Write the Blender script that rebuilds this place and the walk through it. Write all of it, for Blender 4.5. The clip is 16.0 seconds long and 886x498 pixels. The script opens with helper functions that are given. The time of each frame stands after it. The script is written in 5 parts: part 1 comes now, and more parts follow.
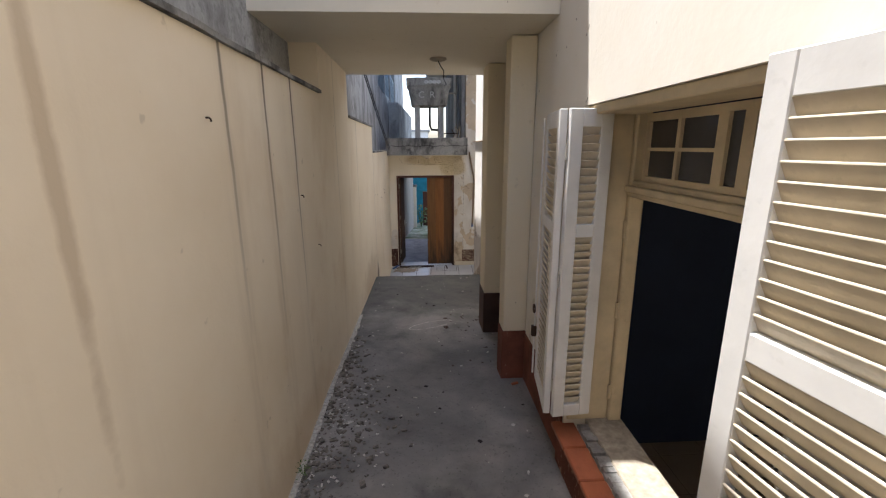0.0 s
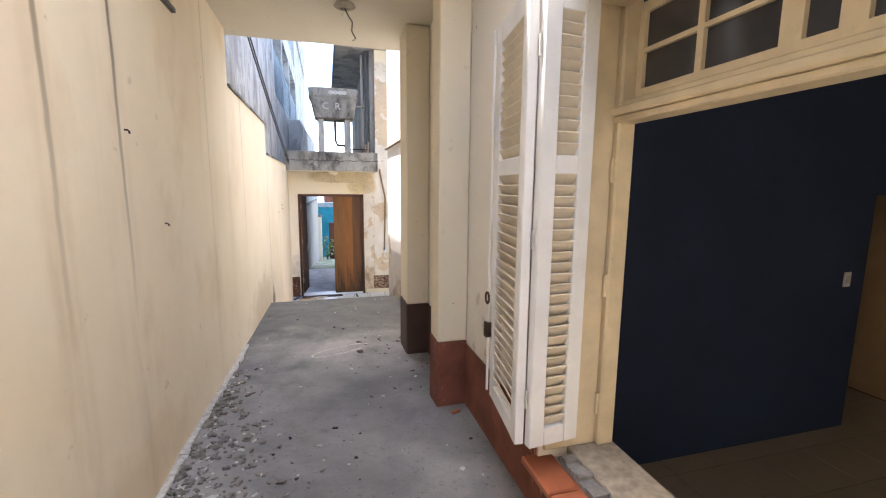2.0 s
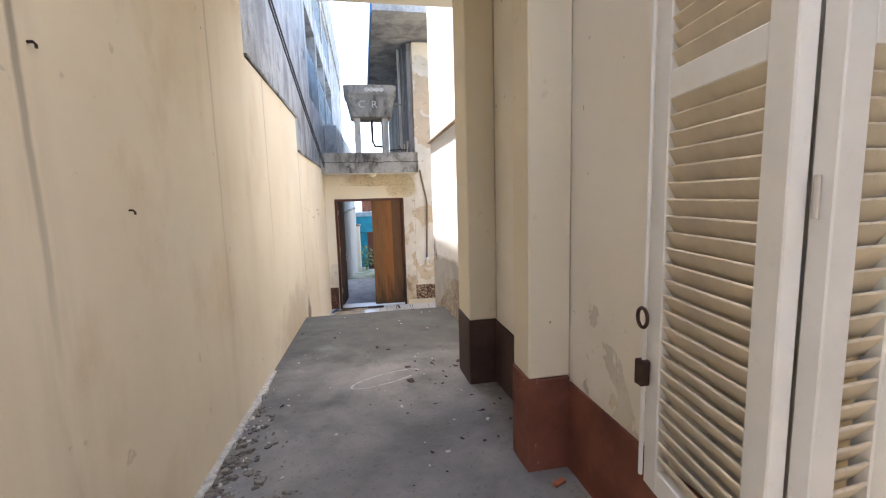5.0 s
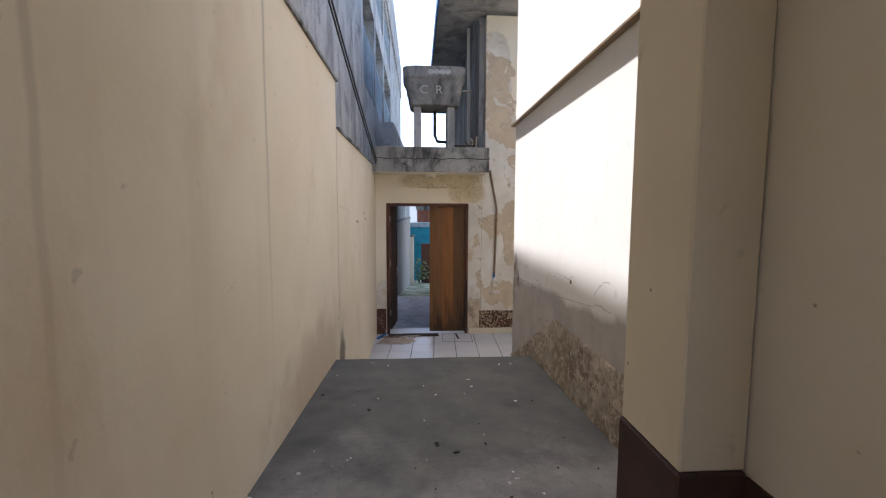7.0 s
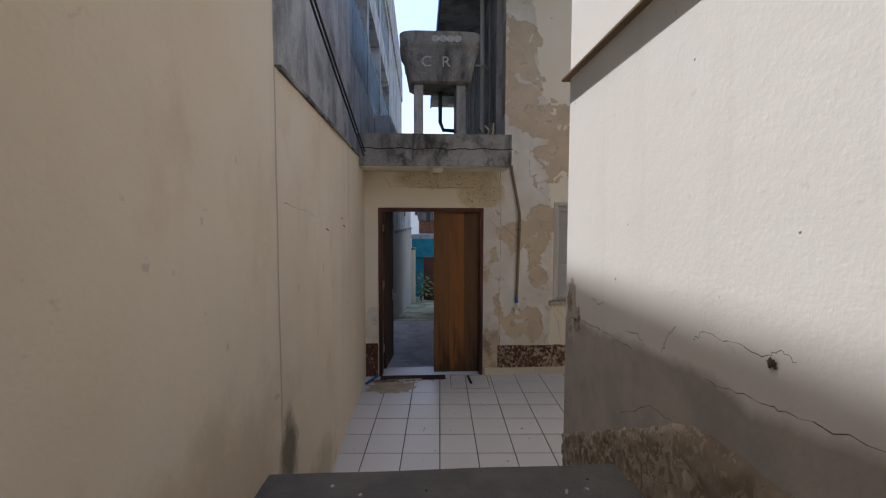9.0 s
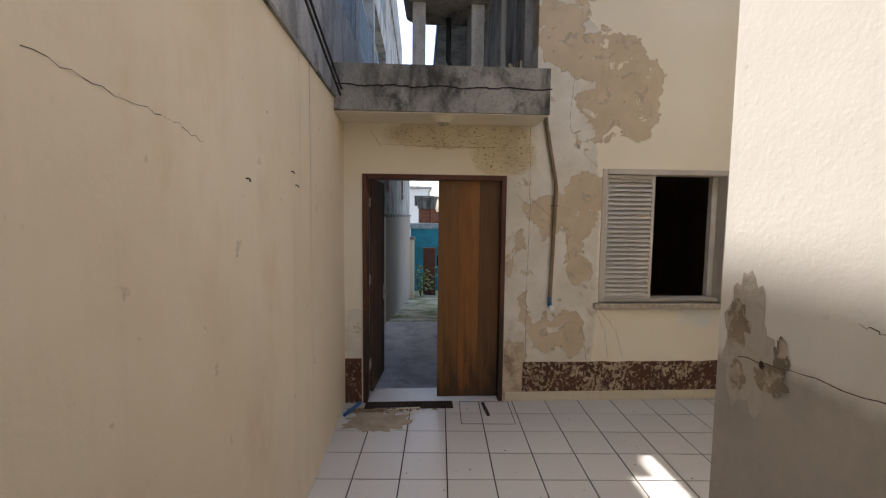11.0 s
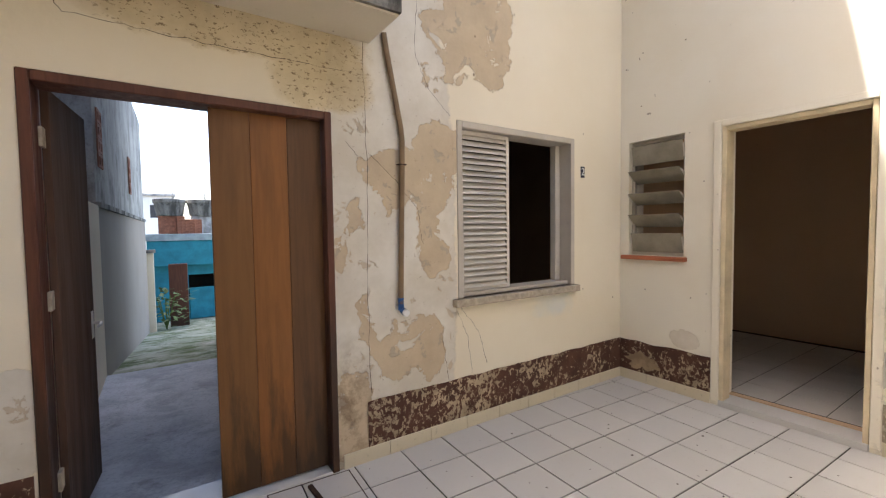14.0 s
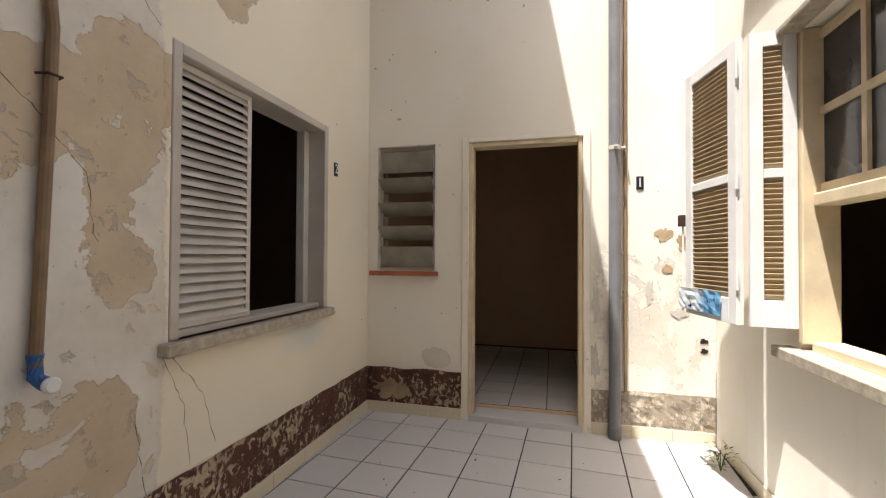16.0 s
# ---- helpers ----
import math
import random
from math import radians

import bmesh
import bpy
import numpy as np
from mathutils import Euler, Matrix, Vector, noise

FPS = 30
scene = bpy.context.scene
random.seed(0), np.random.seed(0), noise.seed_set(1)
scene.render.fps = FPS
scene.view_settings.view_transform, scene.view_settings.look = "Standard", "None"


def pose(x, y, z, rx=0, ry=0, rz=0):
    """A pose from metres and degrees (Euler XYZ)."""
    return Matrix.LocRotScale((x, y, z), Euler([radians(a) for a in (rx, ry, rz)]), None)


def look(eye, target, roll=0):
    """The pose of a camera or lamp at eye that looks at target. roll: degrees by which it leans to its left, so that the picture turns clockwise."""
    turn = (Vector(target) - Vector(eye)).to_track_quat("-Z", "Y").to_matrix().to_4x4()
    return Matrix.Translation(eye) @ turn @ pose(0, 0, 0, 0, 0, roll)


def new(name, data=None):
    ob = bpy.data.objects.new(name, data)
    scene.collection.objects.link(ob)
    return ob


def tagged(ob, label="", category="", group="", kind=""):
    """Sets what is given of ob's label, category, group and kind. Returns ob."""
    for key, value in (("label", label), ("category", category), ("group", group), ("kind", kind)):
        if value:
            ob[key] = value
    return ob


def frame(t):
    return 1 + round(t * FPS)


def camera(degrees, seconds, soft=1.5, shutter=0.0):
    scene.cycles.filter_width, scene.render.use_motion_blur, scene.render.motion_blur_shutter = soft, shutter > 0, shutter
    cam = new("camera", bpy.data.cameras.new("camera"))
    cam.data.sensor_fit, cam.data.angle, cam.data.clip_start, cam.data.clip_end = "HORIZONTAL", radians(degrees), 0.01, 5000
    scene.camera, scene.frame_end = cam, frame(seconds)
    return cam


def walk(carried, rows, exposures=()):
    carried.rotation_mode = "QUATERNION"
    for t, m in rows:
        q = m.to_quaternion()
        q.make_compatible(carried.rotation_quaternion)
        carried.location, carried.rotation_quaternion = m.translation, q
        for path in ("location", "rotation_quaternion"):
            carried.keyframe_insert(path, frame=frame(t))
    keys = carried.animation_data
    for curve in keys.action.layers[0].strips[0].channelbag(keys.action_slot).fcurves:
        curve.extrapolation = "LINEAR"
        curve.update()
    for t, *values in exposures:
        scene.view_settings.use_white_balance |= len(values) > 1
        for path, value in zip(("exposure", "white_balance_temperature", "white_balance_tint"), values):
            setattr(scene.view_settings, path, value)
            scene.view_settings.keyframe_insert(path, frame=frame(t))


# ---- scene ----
cam = camera(92.7, 16.0, soft=1.2)
PATH = [
    (0, (-0.017, 0.009, 2.23), (0.083, 1.95, 1.757), -0.3),
    (0.5, (-0.011, 0.195, 2.087), (0.113, 2.153, 1.696), -0.4),
    (1, (-0.084, 0.383, 1.958), (0.06, 2.344, 1.59), -0.7),
    (1.5, (-0.087, 0.551, 1.836), (0.148, 2.512, 1.521), -0.7),
    (2, (-0.014, 0.718, 1.733), (0.513, 2.625, 1.442), 0.5),
    (2.5, (0.003, 0.847, 1.631), (0.97, 2.584, 1.412), 0.1),
    (3, (-0.019, 0.901, 1.598), (1.234, 2.445, 1.386), -0.8),
    (3.5, (-0.029, 0.927, 1.592), (1.315, 2.392, 1.379), -0.1),
    (4, (-0.056, 1.046, 1.581), (1.102, 2.66, 1.351), -0.4),
    (4.5, (-0.008, 1.269, 1.571), (0.776, 3.092, 1.331), -1.1),
    (5, (-0.027, 1.5, 1.568), (0.333, 3.452, 1.319), -1.6),
    (5.2, (-0.055, 1.626, 1.562), (0.241, 3.589, 1.318), -1.1),
    (7.3, (-0.064, 3.298, 1.437), (0.047, 5.287, 1.263), -0.0),
    (7.5, (-0.056, 3.432, 1.437), (0.052, 5.422, 1.268), -0.1),
    (8, (-0.051, 3.821, 1.413), (0.056, 5.813, 1.268), -0.0),
    (8.5, (-0.053, 4.216, 1.385), (0.052, 6.208, 1.247), -0.1),
    (9, (-0.044, 4.639, 1.37), (0.063, 6.633, 1.245), 0.1),
    (9.2, (-0.028, 4.783, 1.356), (0.075, 6.777, 1.242), -0.1),
    (11.3, (-0.046, 6.262, 1.157), (0.062, 8.251, 0.98), 0.7),
    (11.5, (-0.055, 6.368, 1.15), (0.051, 8.356, 0.959), 0.7),
    (12, (-0.163, 6.653, 1.176), (0.167, 8.614, 0.962), 0.9),
    (12.5, (-0.171, 6.898, 1.138), (0.309, 8.825, 0.901), 0.7),
    (13, (-0.152, 7.151, 1.023), (0.53, 9.015, 0.779), 0.7),
    (13.5, (-0.17, 7.407, 0.937), (0.768, 9.164, 0.758), -0.8),
    (14, (-0.106, 7.593, 0.85), (1.008, 9.252, 0.758), -0.8),
    (14.5, (-0.011, 7.848, 0.782), (1.363, 9.301, 0.766), -0.6),
    (15, (0.041, 8.122, 0.713), (1.621, 9.348, 0.693), -0.5),
    (15.5, (0.138, 8.34, 0.665), (1.895, 9.296, 0.643), 0.1),
    (16, (0.258, 8.518, 0.713), (2.193, 9.02, 0.744), 0.3),
]
EXPOSURES = [(0, 1.8, 6250, 13), (1, 2.35, 6250, 13), (1.5, 2.95, 6250, 13), (2, 3.25, 6200, 13), (3, 3.8, 6150, 12), (3.5, 3.6, 6200, 13), (4, 3.7, 6200, 12), (5, 3.0, 6200, 12), (7.5, 1.8, 6050, 14), (8, 1.5, 6050, 14), (8.5, 1.15, 6150, 14), (9, 1.15, 6150, 14), (11.5, 1.8, 6850, 13), (12, 1.98, 6850, 13), (13, 2.75, 6550, 13), (13.5, 2.6, 6550, 13), (14, 2.45, 6500, 13), (14.5, 2.25, 6550, 12), (15.5, 2.15, 6550, 13), (16, 1.87, 6450, 13)]
walk(cam, [(t, look(eye, target, roll)) for t, eye, target, roll in PATH], EXPOSURES)

# ---- light ----
TO_SUN = Vector((-1 / 3.5, 1 / 5.3, 1.0)).normalized()
world = bpy.data.worlds.new("sky")
scene.world = world
world.use_nodes = True
sky = world.node_tree.nodes.new("ShaderNodeTexSky")
sky.sky_type = "NISHITA"
sky.sun_disc = False
sky.sun_elevation = math.asin(TO_SUN.z)
sky.sun_rotation = math.atan2(TO_SUN.x, TO_SUN.y)
sky.air_density, sky.dust_density = 1.0, 3.0
background = world.node_tree.nodes["Background"]
background.inputs["Strength"].default_value = 0.15
world.node_tree.links.new(sky.outputs[0], background.inputs["Color"])
sun = new("sun", bpy.data.lights.new("sun", "SUN"))
sun.data.energy, sun.data.angle, sun.data.color = 3.0, radians(0.55), (1.0, 0.97, 0.91)
sun.matrix_world = look((0, 0, 20), Vector((0, 0, 20)) - TO_SUN)

# ---- materials ----
class Nodes:
    """A short way to write a node material."""

    def __init__(self, name, rough=0.8, metal=0.0, spec=0.35):
        self.mat = bpy.data.materials.new(name)
        self.mat.use_nodes = True
        self.tree = self.mat.node_tree
        self.bsdf = self.tree.nodes["Principled BSDF"]
        self.bsdf.inputs["Roughness"].default_value = rough
        self.bsdf.inputs["Metallic"].default_value = metal
        self.bsdf.inputs["Specular IOR Level"].default_value = spec
        self.place = self.tree.nodes.new("ShaderNodeTexCoord").outputs["Object"]

    def put(self, value, socket):
        if isinstance(value, bpy.types.NodeSocket):
            self.tree.links.new(value, socket)
        elif isinstance(value, (tuple, list)) and len(value) == 3 and socket.type == "RGBA":
            socket.default_value = (*value, 1)
        else:
            socket.default_value = value

    def mapped(self, scale=(1, 1, 1), shift=(0, 0, 0), source=None):
        node = self.tree.nodes.new("ShaderNodeMapping")
        self.put(source or self.place, node.inputs["Vector"])
        node.inputs["Scale"].default_value, node.inputs["Location"].default_value = scale, shift
        return node.outputs[0]

    def noise(self, scale, detail=4, rough=0.55, source=None, warp=0.0):
        node = self.tree.nodes.new("ShaderNodeTexNoise")
        self.put(source or self.place, node.inputs["Vector"])
        for key, value in (("Scale", scale), ("Detail", detail), ("Roughness", rough), ("Distortion", warp)):
            node.inputs[key].default_value = value
        return node.outputs["Fac"]

    def cells(self, scale, source=None, feature="F1"):
        node = self.tree.nodes.new("ShaderNodeTexVoronoi")
        node.feature = feature
        self.put(source or self.place, node.inputs["Vector"])
        node.inputs["Scale"].default_value = scale
        return node.outputs["Distance"]

    def ramp(self, value, low, high, a=0.0, b=1.0):
        node = self.tree.nodes.new("ShaderNodeMapRange")
        self.put(value, node.inputs["Value"])
        for key, v in (("From Min", low), ("From Max", high), ("To Min", a), ("To Max", b)):
            self.put(v, node.inputs[key])
        return node.outputs[0]

    def math(self, how, a, b=0.0):
        node = self.tree.nodes.new("ShaderNodeMath")
        node.operation = how
        self.put(a, node.inputs[0])
        self.put(b, node.inputs[1])
        return node.outputs[0]

    def mix(self, fac, a, b):
        node = self.tree.nodes.new("ShaderNodeMix")
        node.data_type = "RGBA"
        for i, value in ((0, fac), (6, a), (7, b)):
            self.put(value, node.inputs[i])
        return node.outputs[2]

    def axis(self, which):
        node = self.tree.nodes.new("ShaderNodeSeparateXYZ")
        self.put(self.place, node.inputs[0])
        return node.outputs[which]

    def pocks(self, scale=6.0, size=0.02):
        """Scattered nail holes and chips, some millimetres across."""
        ragged = self.math("ADD", self.cells(scale), self.math("MULTIPLY", self.math("SUBTRACT", self.noise(70, 2), 0.5), 0.05))
        some = self.ramp(self.noise(1.4, 3), 0.44, 0.5)
        return self.math("MULTIPLY", self.ramp(ragged, size, size + 0.02, 1, 0), some)

    def chance(self):
        return self.tree.nodes.new("ShaderNodeObjectInfo").outputs["Random"]

    def bump(self, height, strength=0.3, distance=0.01):
        node = self.tree.nodes.new("ShaderNodeBump")
        self.put(height, node.inputs["Height"])
        node.inputs["Strength"].default_value, node.inputs["Distance"].default_value = strength, distance
        self.put(node.outputs[0], self.bsdf.inputs["Normal"])

    def done(self, colour, rough=None):
        self.put(colour, self.bsdf.inputs["Base Color"])
        if rough is not None:
            self.put(rough, self.bsdf.inputs["Roughness"])
        return self.mat


def painted_plaster(name, base, worn, amount=0.5, streak=0.25, grime=(0.30, 0.24, 0.16), cement_top=None, rise=0.0):
    """Old wall paint: broad blotches, drips and fine grain."""
    n = Nodes(name, 0.85)
    broad = n.noise(0.9, 5, 0.6)
    drip = n.noise(1.0, 5, 0.6, n.mapped((5, 5, 0.35)))
    grain = n.noise(60, 3, 0.6)
    c = n.mix(n.math("MULTIPLY", n.ramp(broad, 0.42, 0.72), amount), base, worn)
    c = n.mix(n.math("MULTIPLY", n.ramp(drip, 0.55, 0.8), streak), c, grime)
    c = n.mix(n.math("MULTIPLY", n.ramp(n.noise(14, 3), 0.68, 0.74), 0.18), c, grime)
    if cement_top is not None:
        rough_edge = n.math("MULTIPLY", n.math("SUBTRACT", n.noise(1.5, 7, 0.6, warp=0.4), 0.5), 0.22)
        bare = n.ramp(n.math("ADD", n.math("ADD", n.axis(2), n.math("MULTIPLY", n.axis(1), rise)), rough_edge), cement_top - 0.02, cement_top + 0.03, 1, 0)
        # Cement coat, toned down so the side wall's low shade is in its colour.
        c = n.mix(n.math("MULTIPLY", bare, 0.8), c, n.mix(n.ramp(n.noise(3.5, 6, 0.65), 0.36, 0.64), (0.42, 0.38, 0.33), (0.28, 0.255, 0.225)))
    pock = n.pocks()
    c = n.mix(n.math("MULTIPLY", pock, 0.8), c, tuple(v * 0.6 for v in grime))
    n.bump(n.math("ADD", n.math("MULTIPLY", pock, -0.5), n.math("ADD", n.math("MULTIPLY", grain, 0.25), n.noise(5, 4))), 0.25, 0.012)
    return n.done(c)


def weathered_concrete(name, base, dark, light, streak=0.8):
    n = Nodes(name, 0.92, 0, 0.2)
    broad = n.noise(1.3, 6, 0.65)
    drip = n.noise(1.2, 7, 0.66, n.mapped((2.2, 2.2, 0.9)), 0.5)
    c = n.mix(n.ramp(broad, 0.35, 0.65), base, light)
    c = n.mix(n.math("MULTIPLY", n.ramp(drip, 0.45, 0.62), streak), c, dark)
    c = n.mix(n.math("MULTIPLY", n.ramp(n.noise(45, 3), 0.5, 0.75), 0.4), c, dark)
    c = n.mix(n.math("MULTIPLY", n.ramp(n.noise(2.6, 6, 0.7, n.mapped(shift=(2, 5, 1))), 0.56, 0.66), streak * 0.8), c, tuple(v * 0.5 for v in dark))
    n.bump(n.math("ADD", n.noise(30, 5, 0.7), n.noise(4, 4)), 0.5, 0.015)
    return n.done(c)


def peeling_wall(name, base, axis, low, high, top=9.0, spread=0.35, plates=(), stains=(), coats=((0.47, 0.35, 0.22), (0.58, 0.48, 0.34))):
    """Paint that flakes off in plates between low and high on one axis, over tan and grey coats."""
    n = Nodes(name, 0.88)
    x, z = n.axis(axis), n.axis(2)
    zone = n.math("MULTIPLY", n.ramp(x, low - 0.12, low + 0.1), n.ramp(x, high, high + spread, 1, 0))
    zone = n.math("MULTIPLY", zone, n.ramp(z, top - 0.5, top, 1, 0))
    near = n.ramp(zone, 0.03, 0.25)
    edge = n.noise(1.7, 7, 0.62, n.mapped((1.2, 1.2, 0.85)), 0.5)
    coat = n.math("MULTIPLY", n.ramp(n.math("ADD", edge, n.math("MULTIPLY", zone, 0.11)), 0.60, 0.607), near)
    ragged = n.math("MULTIPLY", n.math("SUBTRACT", n.noise(3.4, 7, 0.65, warp=0.4), 0.5), 1.9)
    def blob(cx, cz, rx, rz, sharp):
        dx = n.math("DIVIDE", n.math("SUBTRACT", x, cx), rx)
        dz = n.math("DIVIDE", n.math("SUBTRACT", z, cz), rz)
        far = n.math("ADD", n.math("SQRT", n.math("ADD", n.math("MULTIPLY", dx, dx), n.math("MULTIPLY", dz, dz))), ragged)
        return n.ramp(far, 1.0 - sharp, 1.0 + sharp, 1, 0)
    for plate in plates:
        coat = n.math("MAXIMUM", n.math("MULTIPLY", coat, 0.999), blob(*plate, 0.03))
    under = n.noise(2.3, 7, 0.65, n.mapped(shift=(4, 7, 2)), 0.4)
    bare = n.math("MULTIPLY", n.ramp(n.math("ADD", under, n.math("MULTIPLY", zone, 0.10)), 0.60, 0.607), near)
    c = n.mix(n.math("MULTIPLY", n.ramp(n.noise(0.9, 5), 0.42, 0.7), 0.5), base, (0.70, 0.60, 0.44))
    c = n.mix(n.math("MULTIPLY", zone, n.ramp(n.noise(2.6, 5), 0.42, 0.6)), c, (0.68, 0.64, 0.56))
    for stain in stains:
        spot = blob(*stain, 0.25)
        c = n.mix(n.math("MULTIPLY", spot, 0.8), c, n.mix(n.ramp(n.noise(3, 5, 0.65), 0.4, 0.62), (0.56, 0.44, 0.26), (0.40, 0.30, 0.17)))
        c = n.mix(n.math("MULTIPLY", spot, n.ramp(n.noise(34, 4, 0.7, n.mapped((1, 1, 1.8))), 0.58, 0.64)), c, (0.16, 0.11, 0.06))
    c = n.mix(coat, c, n.mix(n.ramp(n.noise(4, 6, 0.65), 0.35, 0.65), *coats))
    c = n.mix(bare, c, n.mix(n.ramp(n.noise(6, 5), 0.3, 0.7), (0.52, 0.48, 0.41), (0.66, 0.62, 0.53)))
    c = n.mix(n.math("MULTIPLY", n.ramp(n.noise(30, 4, 0.7), 0.63, 0.68), n.math("MULTIPLY", near, 0.5)), c, (0.28, 0.21, 0.14))
    c = n.mix(n.math("MULTIPLY", n.ramp(n.noise(13, 2), 0.73, 0.75), 0.6), c, (0.14, 0.10, 0.07))
    c = n.mix(n.math("MULTIPLY", n.pocks(5.0, 0.03), 0.85), c, (0.16, 0.11, 0.07))
    depth = n.math("ADD", n.math("MULTIPLY", coat, -0.5), n.math("MULTIPLY", bare, -0.5))
    n.bump(n.math("ADD", depth, n.math("MULTIPLY", n.noise(25, 4), 0.22)), 0.7, 0.008)
    return n.done(c)


CREAM = (0.78, 0.68, 0.52)

def boundary_paint():
    """Cream paint with open joints that weep dark streaks from the coping down."""
    n = Nodes("boundary_wall_paint", 0.85)
    y, z = n.axis(1), n.axis(2)
    c = n.mix(n.math("MULTIPLY", n.ramp(n.noise(0.9, 5, 0.6), 0.40, 0.72), 0.6), CREAM, (0.66, 0.54, 0.37))
    c = n.mix(n.math("MULTIPLY", n.ramp(n.noise(1.0, 5, 0.6, n.mapped((5, 5, 0.3))), 0.52, 0.8), 0.16), c, (0.40, 0.30, 0.19))
    wob = n.math("MULTIPLY", n.math("SUBTRACT", n.noise(3.0, 4), 0.5), 0.03)
    lean = n.math("ADD", y, n.math("ADD", wob, n.math("MULTIPLY", z, 0.0)))
    for at, foot, dark in ((1.74, 1.1, 0.9), (2.18, 0.9, 0.9), (2.62, 0.8, 0.9), (5.1, 0.4, 0.32), (6.79, -1.0, 0.42), (3.9, 0.3, 0.25), (8.9, 0.4, 0.4)):
        off = n.math("ABSOLUTE", n.math("SUBTRACT", lean, at))
        line = n.math("MULTIPLY", n.ramp(off, 0.006, 0.017, 1, 0), n.ramp(z, foot + 0.3, foot + 1.7))
        halo = n.math("MULTIPLY", n.ramp(off, 0.0, 0.09, 1, 0), n.ramp(n.noise(2.0, 5, 0.65, n.mapped((6, 6, 0.8))), 0.4, 0.7))
        c = n.mix(n.math("MULTIPLY", halo, 0.35 * dark), c, (0.30, 0.22, 0.14))
        c = n.mix(n.math("MULTIPLY", line, dark), c, (0.10, 0.075, 0.05))
    rag = n.math("MULTIPLY", n.math("SUBTRACT", n.noise(5, 6, 0.65), 0.5), 1.6)
    for cy, cz, ry, rz, tint, much in ((6.9, 0.1, 0.16, 0.28, (0.07, 0.06, 0.04), 0.8), (1.22, 0.62, 0.03, 0.06, (0.16, 0.10, 0.05), 0.9), (0.91, 2.25, 0.03, 0.75, (0.38, 0.27, 0.16), 0.5), (7.6, -0.5, 0.6, 0.3, (0.30, 0.24, 0.15), 0.5), (2.4, 0.5, 0.9, 0.25, (0.52, 0.36, 0.19), 0.35), (6.0, 0.35, 1.0, 0.4, (0.38, 0.27, 0.15), 0.35)):
        dy, dz = n.math("DIVIDE", n.math("SUBTRACT", y, cy), ry), n.math("DIVIDE", n.math("SUBTRACT", z, cz), rz)
        far = n.math("ADD", n.math("SQRT", n.math("ADD", n.math("MULTIPLY", dy, dy), n.math("MULTIPLY", dz, dz))), rag)
        c = n.mix(n.math("MULTIPLY", n.ramp(far, 0.5, 1.1, 1, 0), much), c, tint)
    foot = n.math("MULTIPLY", n.ramp(n.noise(1.7, 6, 0.65, n.mapped((1, 1, 0.6))), 0.5, 0.66), n.ramp(n.noise(0.6, 2), 0.45, 0.6))
    c = n.mix(n.math("MULTIPLY", foot, 0.35), c, (0.50, 0.33, 0.16))
    c = n.mix(n.math("MULTIPLY", n.ramp(n.noise(11, 3), 0.70, 0.74), 0.25), c, (0.20, 0.15, 0.10))
    c = n.mix(n.math("MULTIPLY", n.pocks(4.5, 0.02), 0.8), c, (0.18, 0.13, 0.08))
    n.bump(n.math("ADD", n.math("MULTIPLY", n.noise(60, 3, 0.6), 0.25), n.noise(5, 4)), 0.25, 0.012)
    return n.done(c)


M_WALL = boundary_paint()
M_HOUSE = painted_plaster("house_wall_paint", (0.80, 0.77, 0.70), (0.74, 0.68, 0.57), 0.5, 0.12)
# The cement coat below this line also carries the wall foot's shade.
M_SIDE = painted_plaster("side_wall_paint", (0.81, 0.79, 0.75), (0.76, 0.72, 0.66), 0.5, 0.1, (0.30, 0.24, 0.16), 1.21, 0.06)
M_PIER = painted_plaster("pier_paint", (0.74, 0.66, 0.50), (0.66, 0.56, 0.38), 0.5, 0.15)


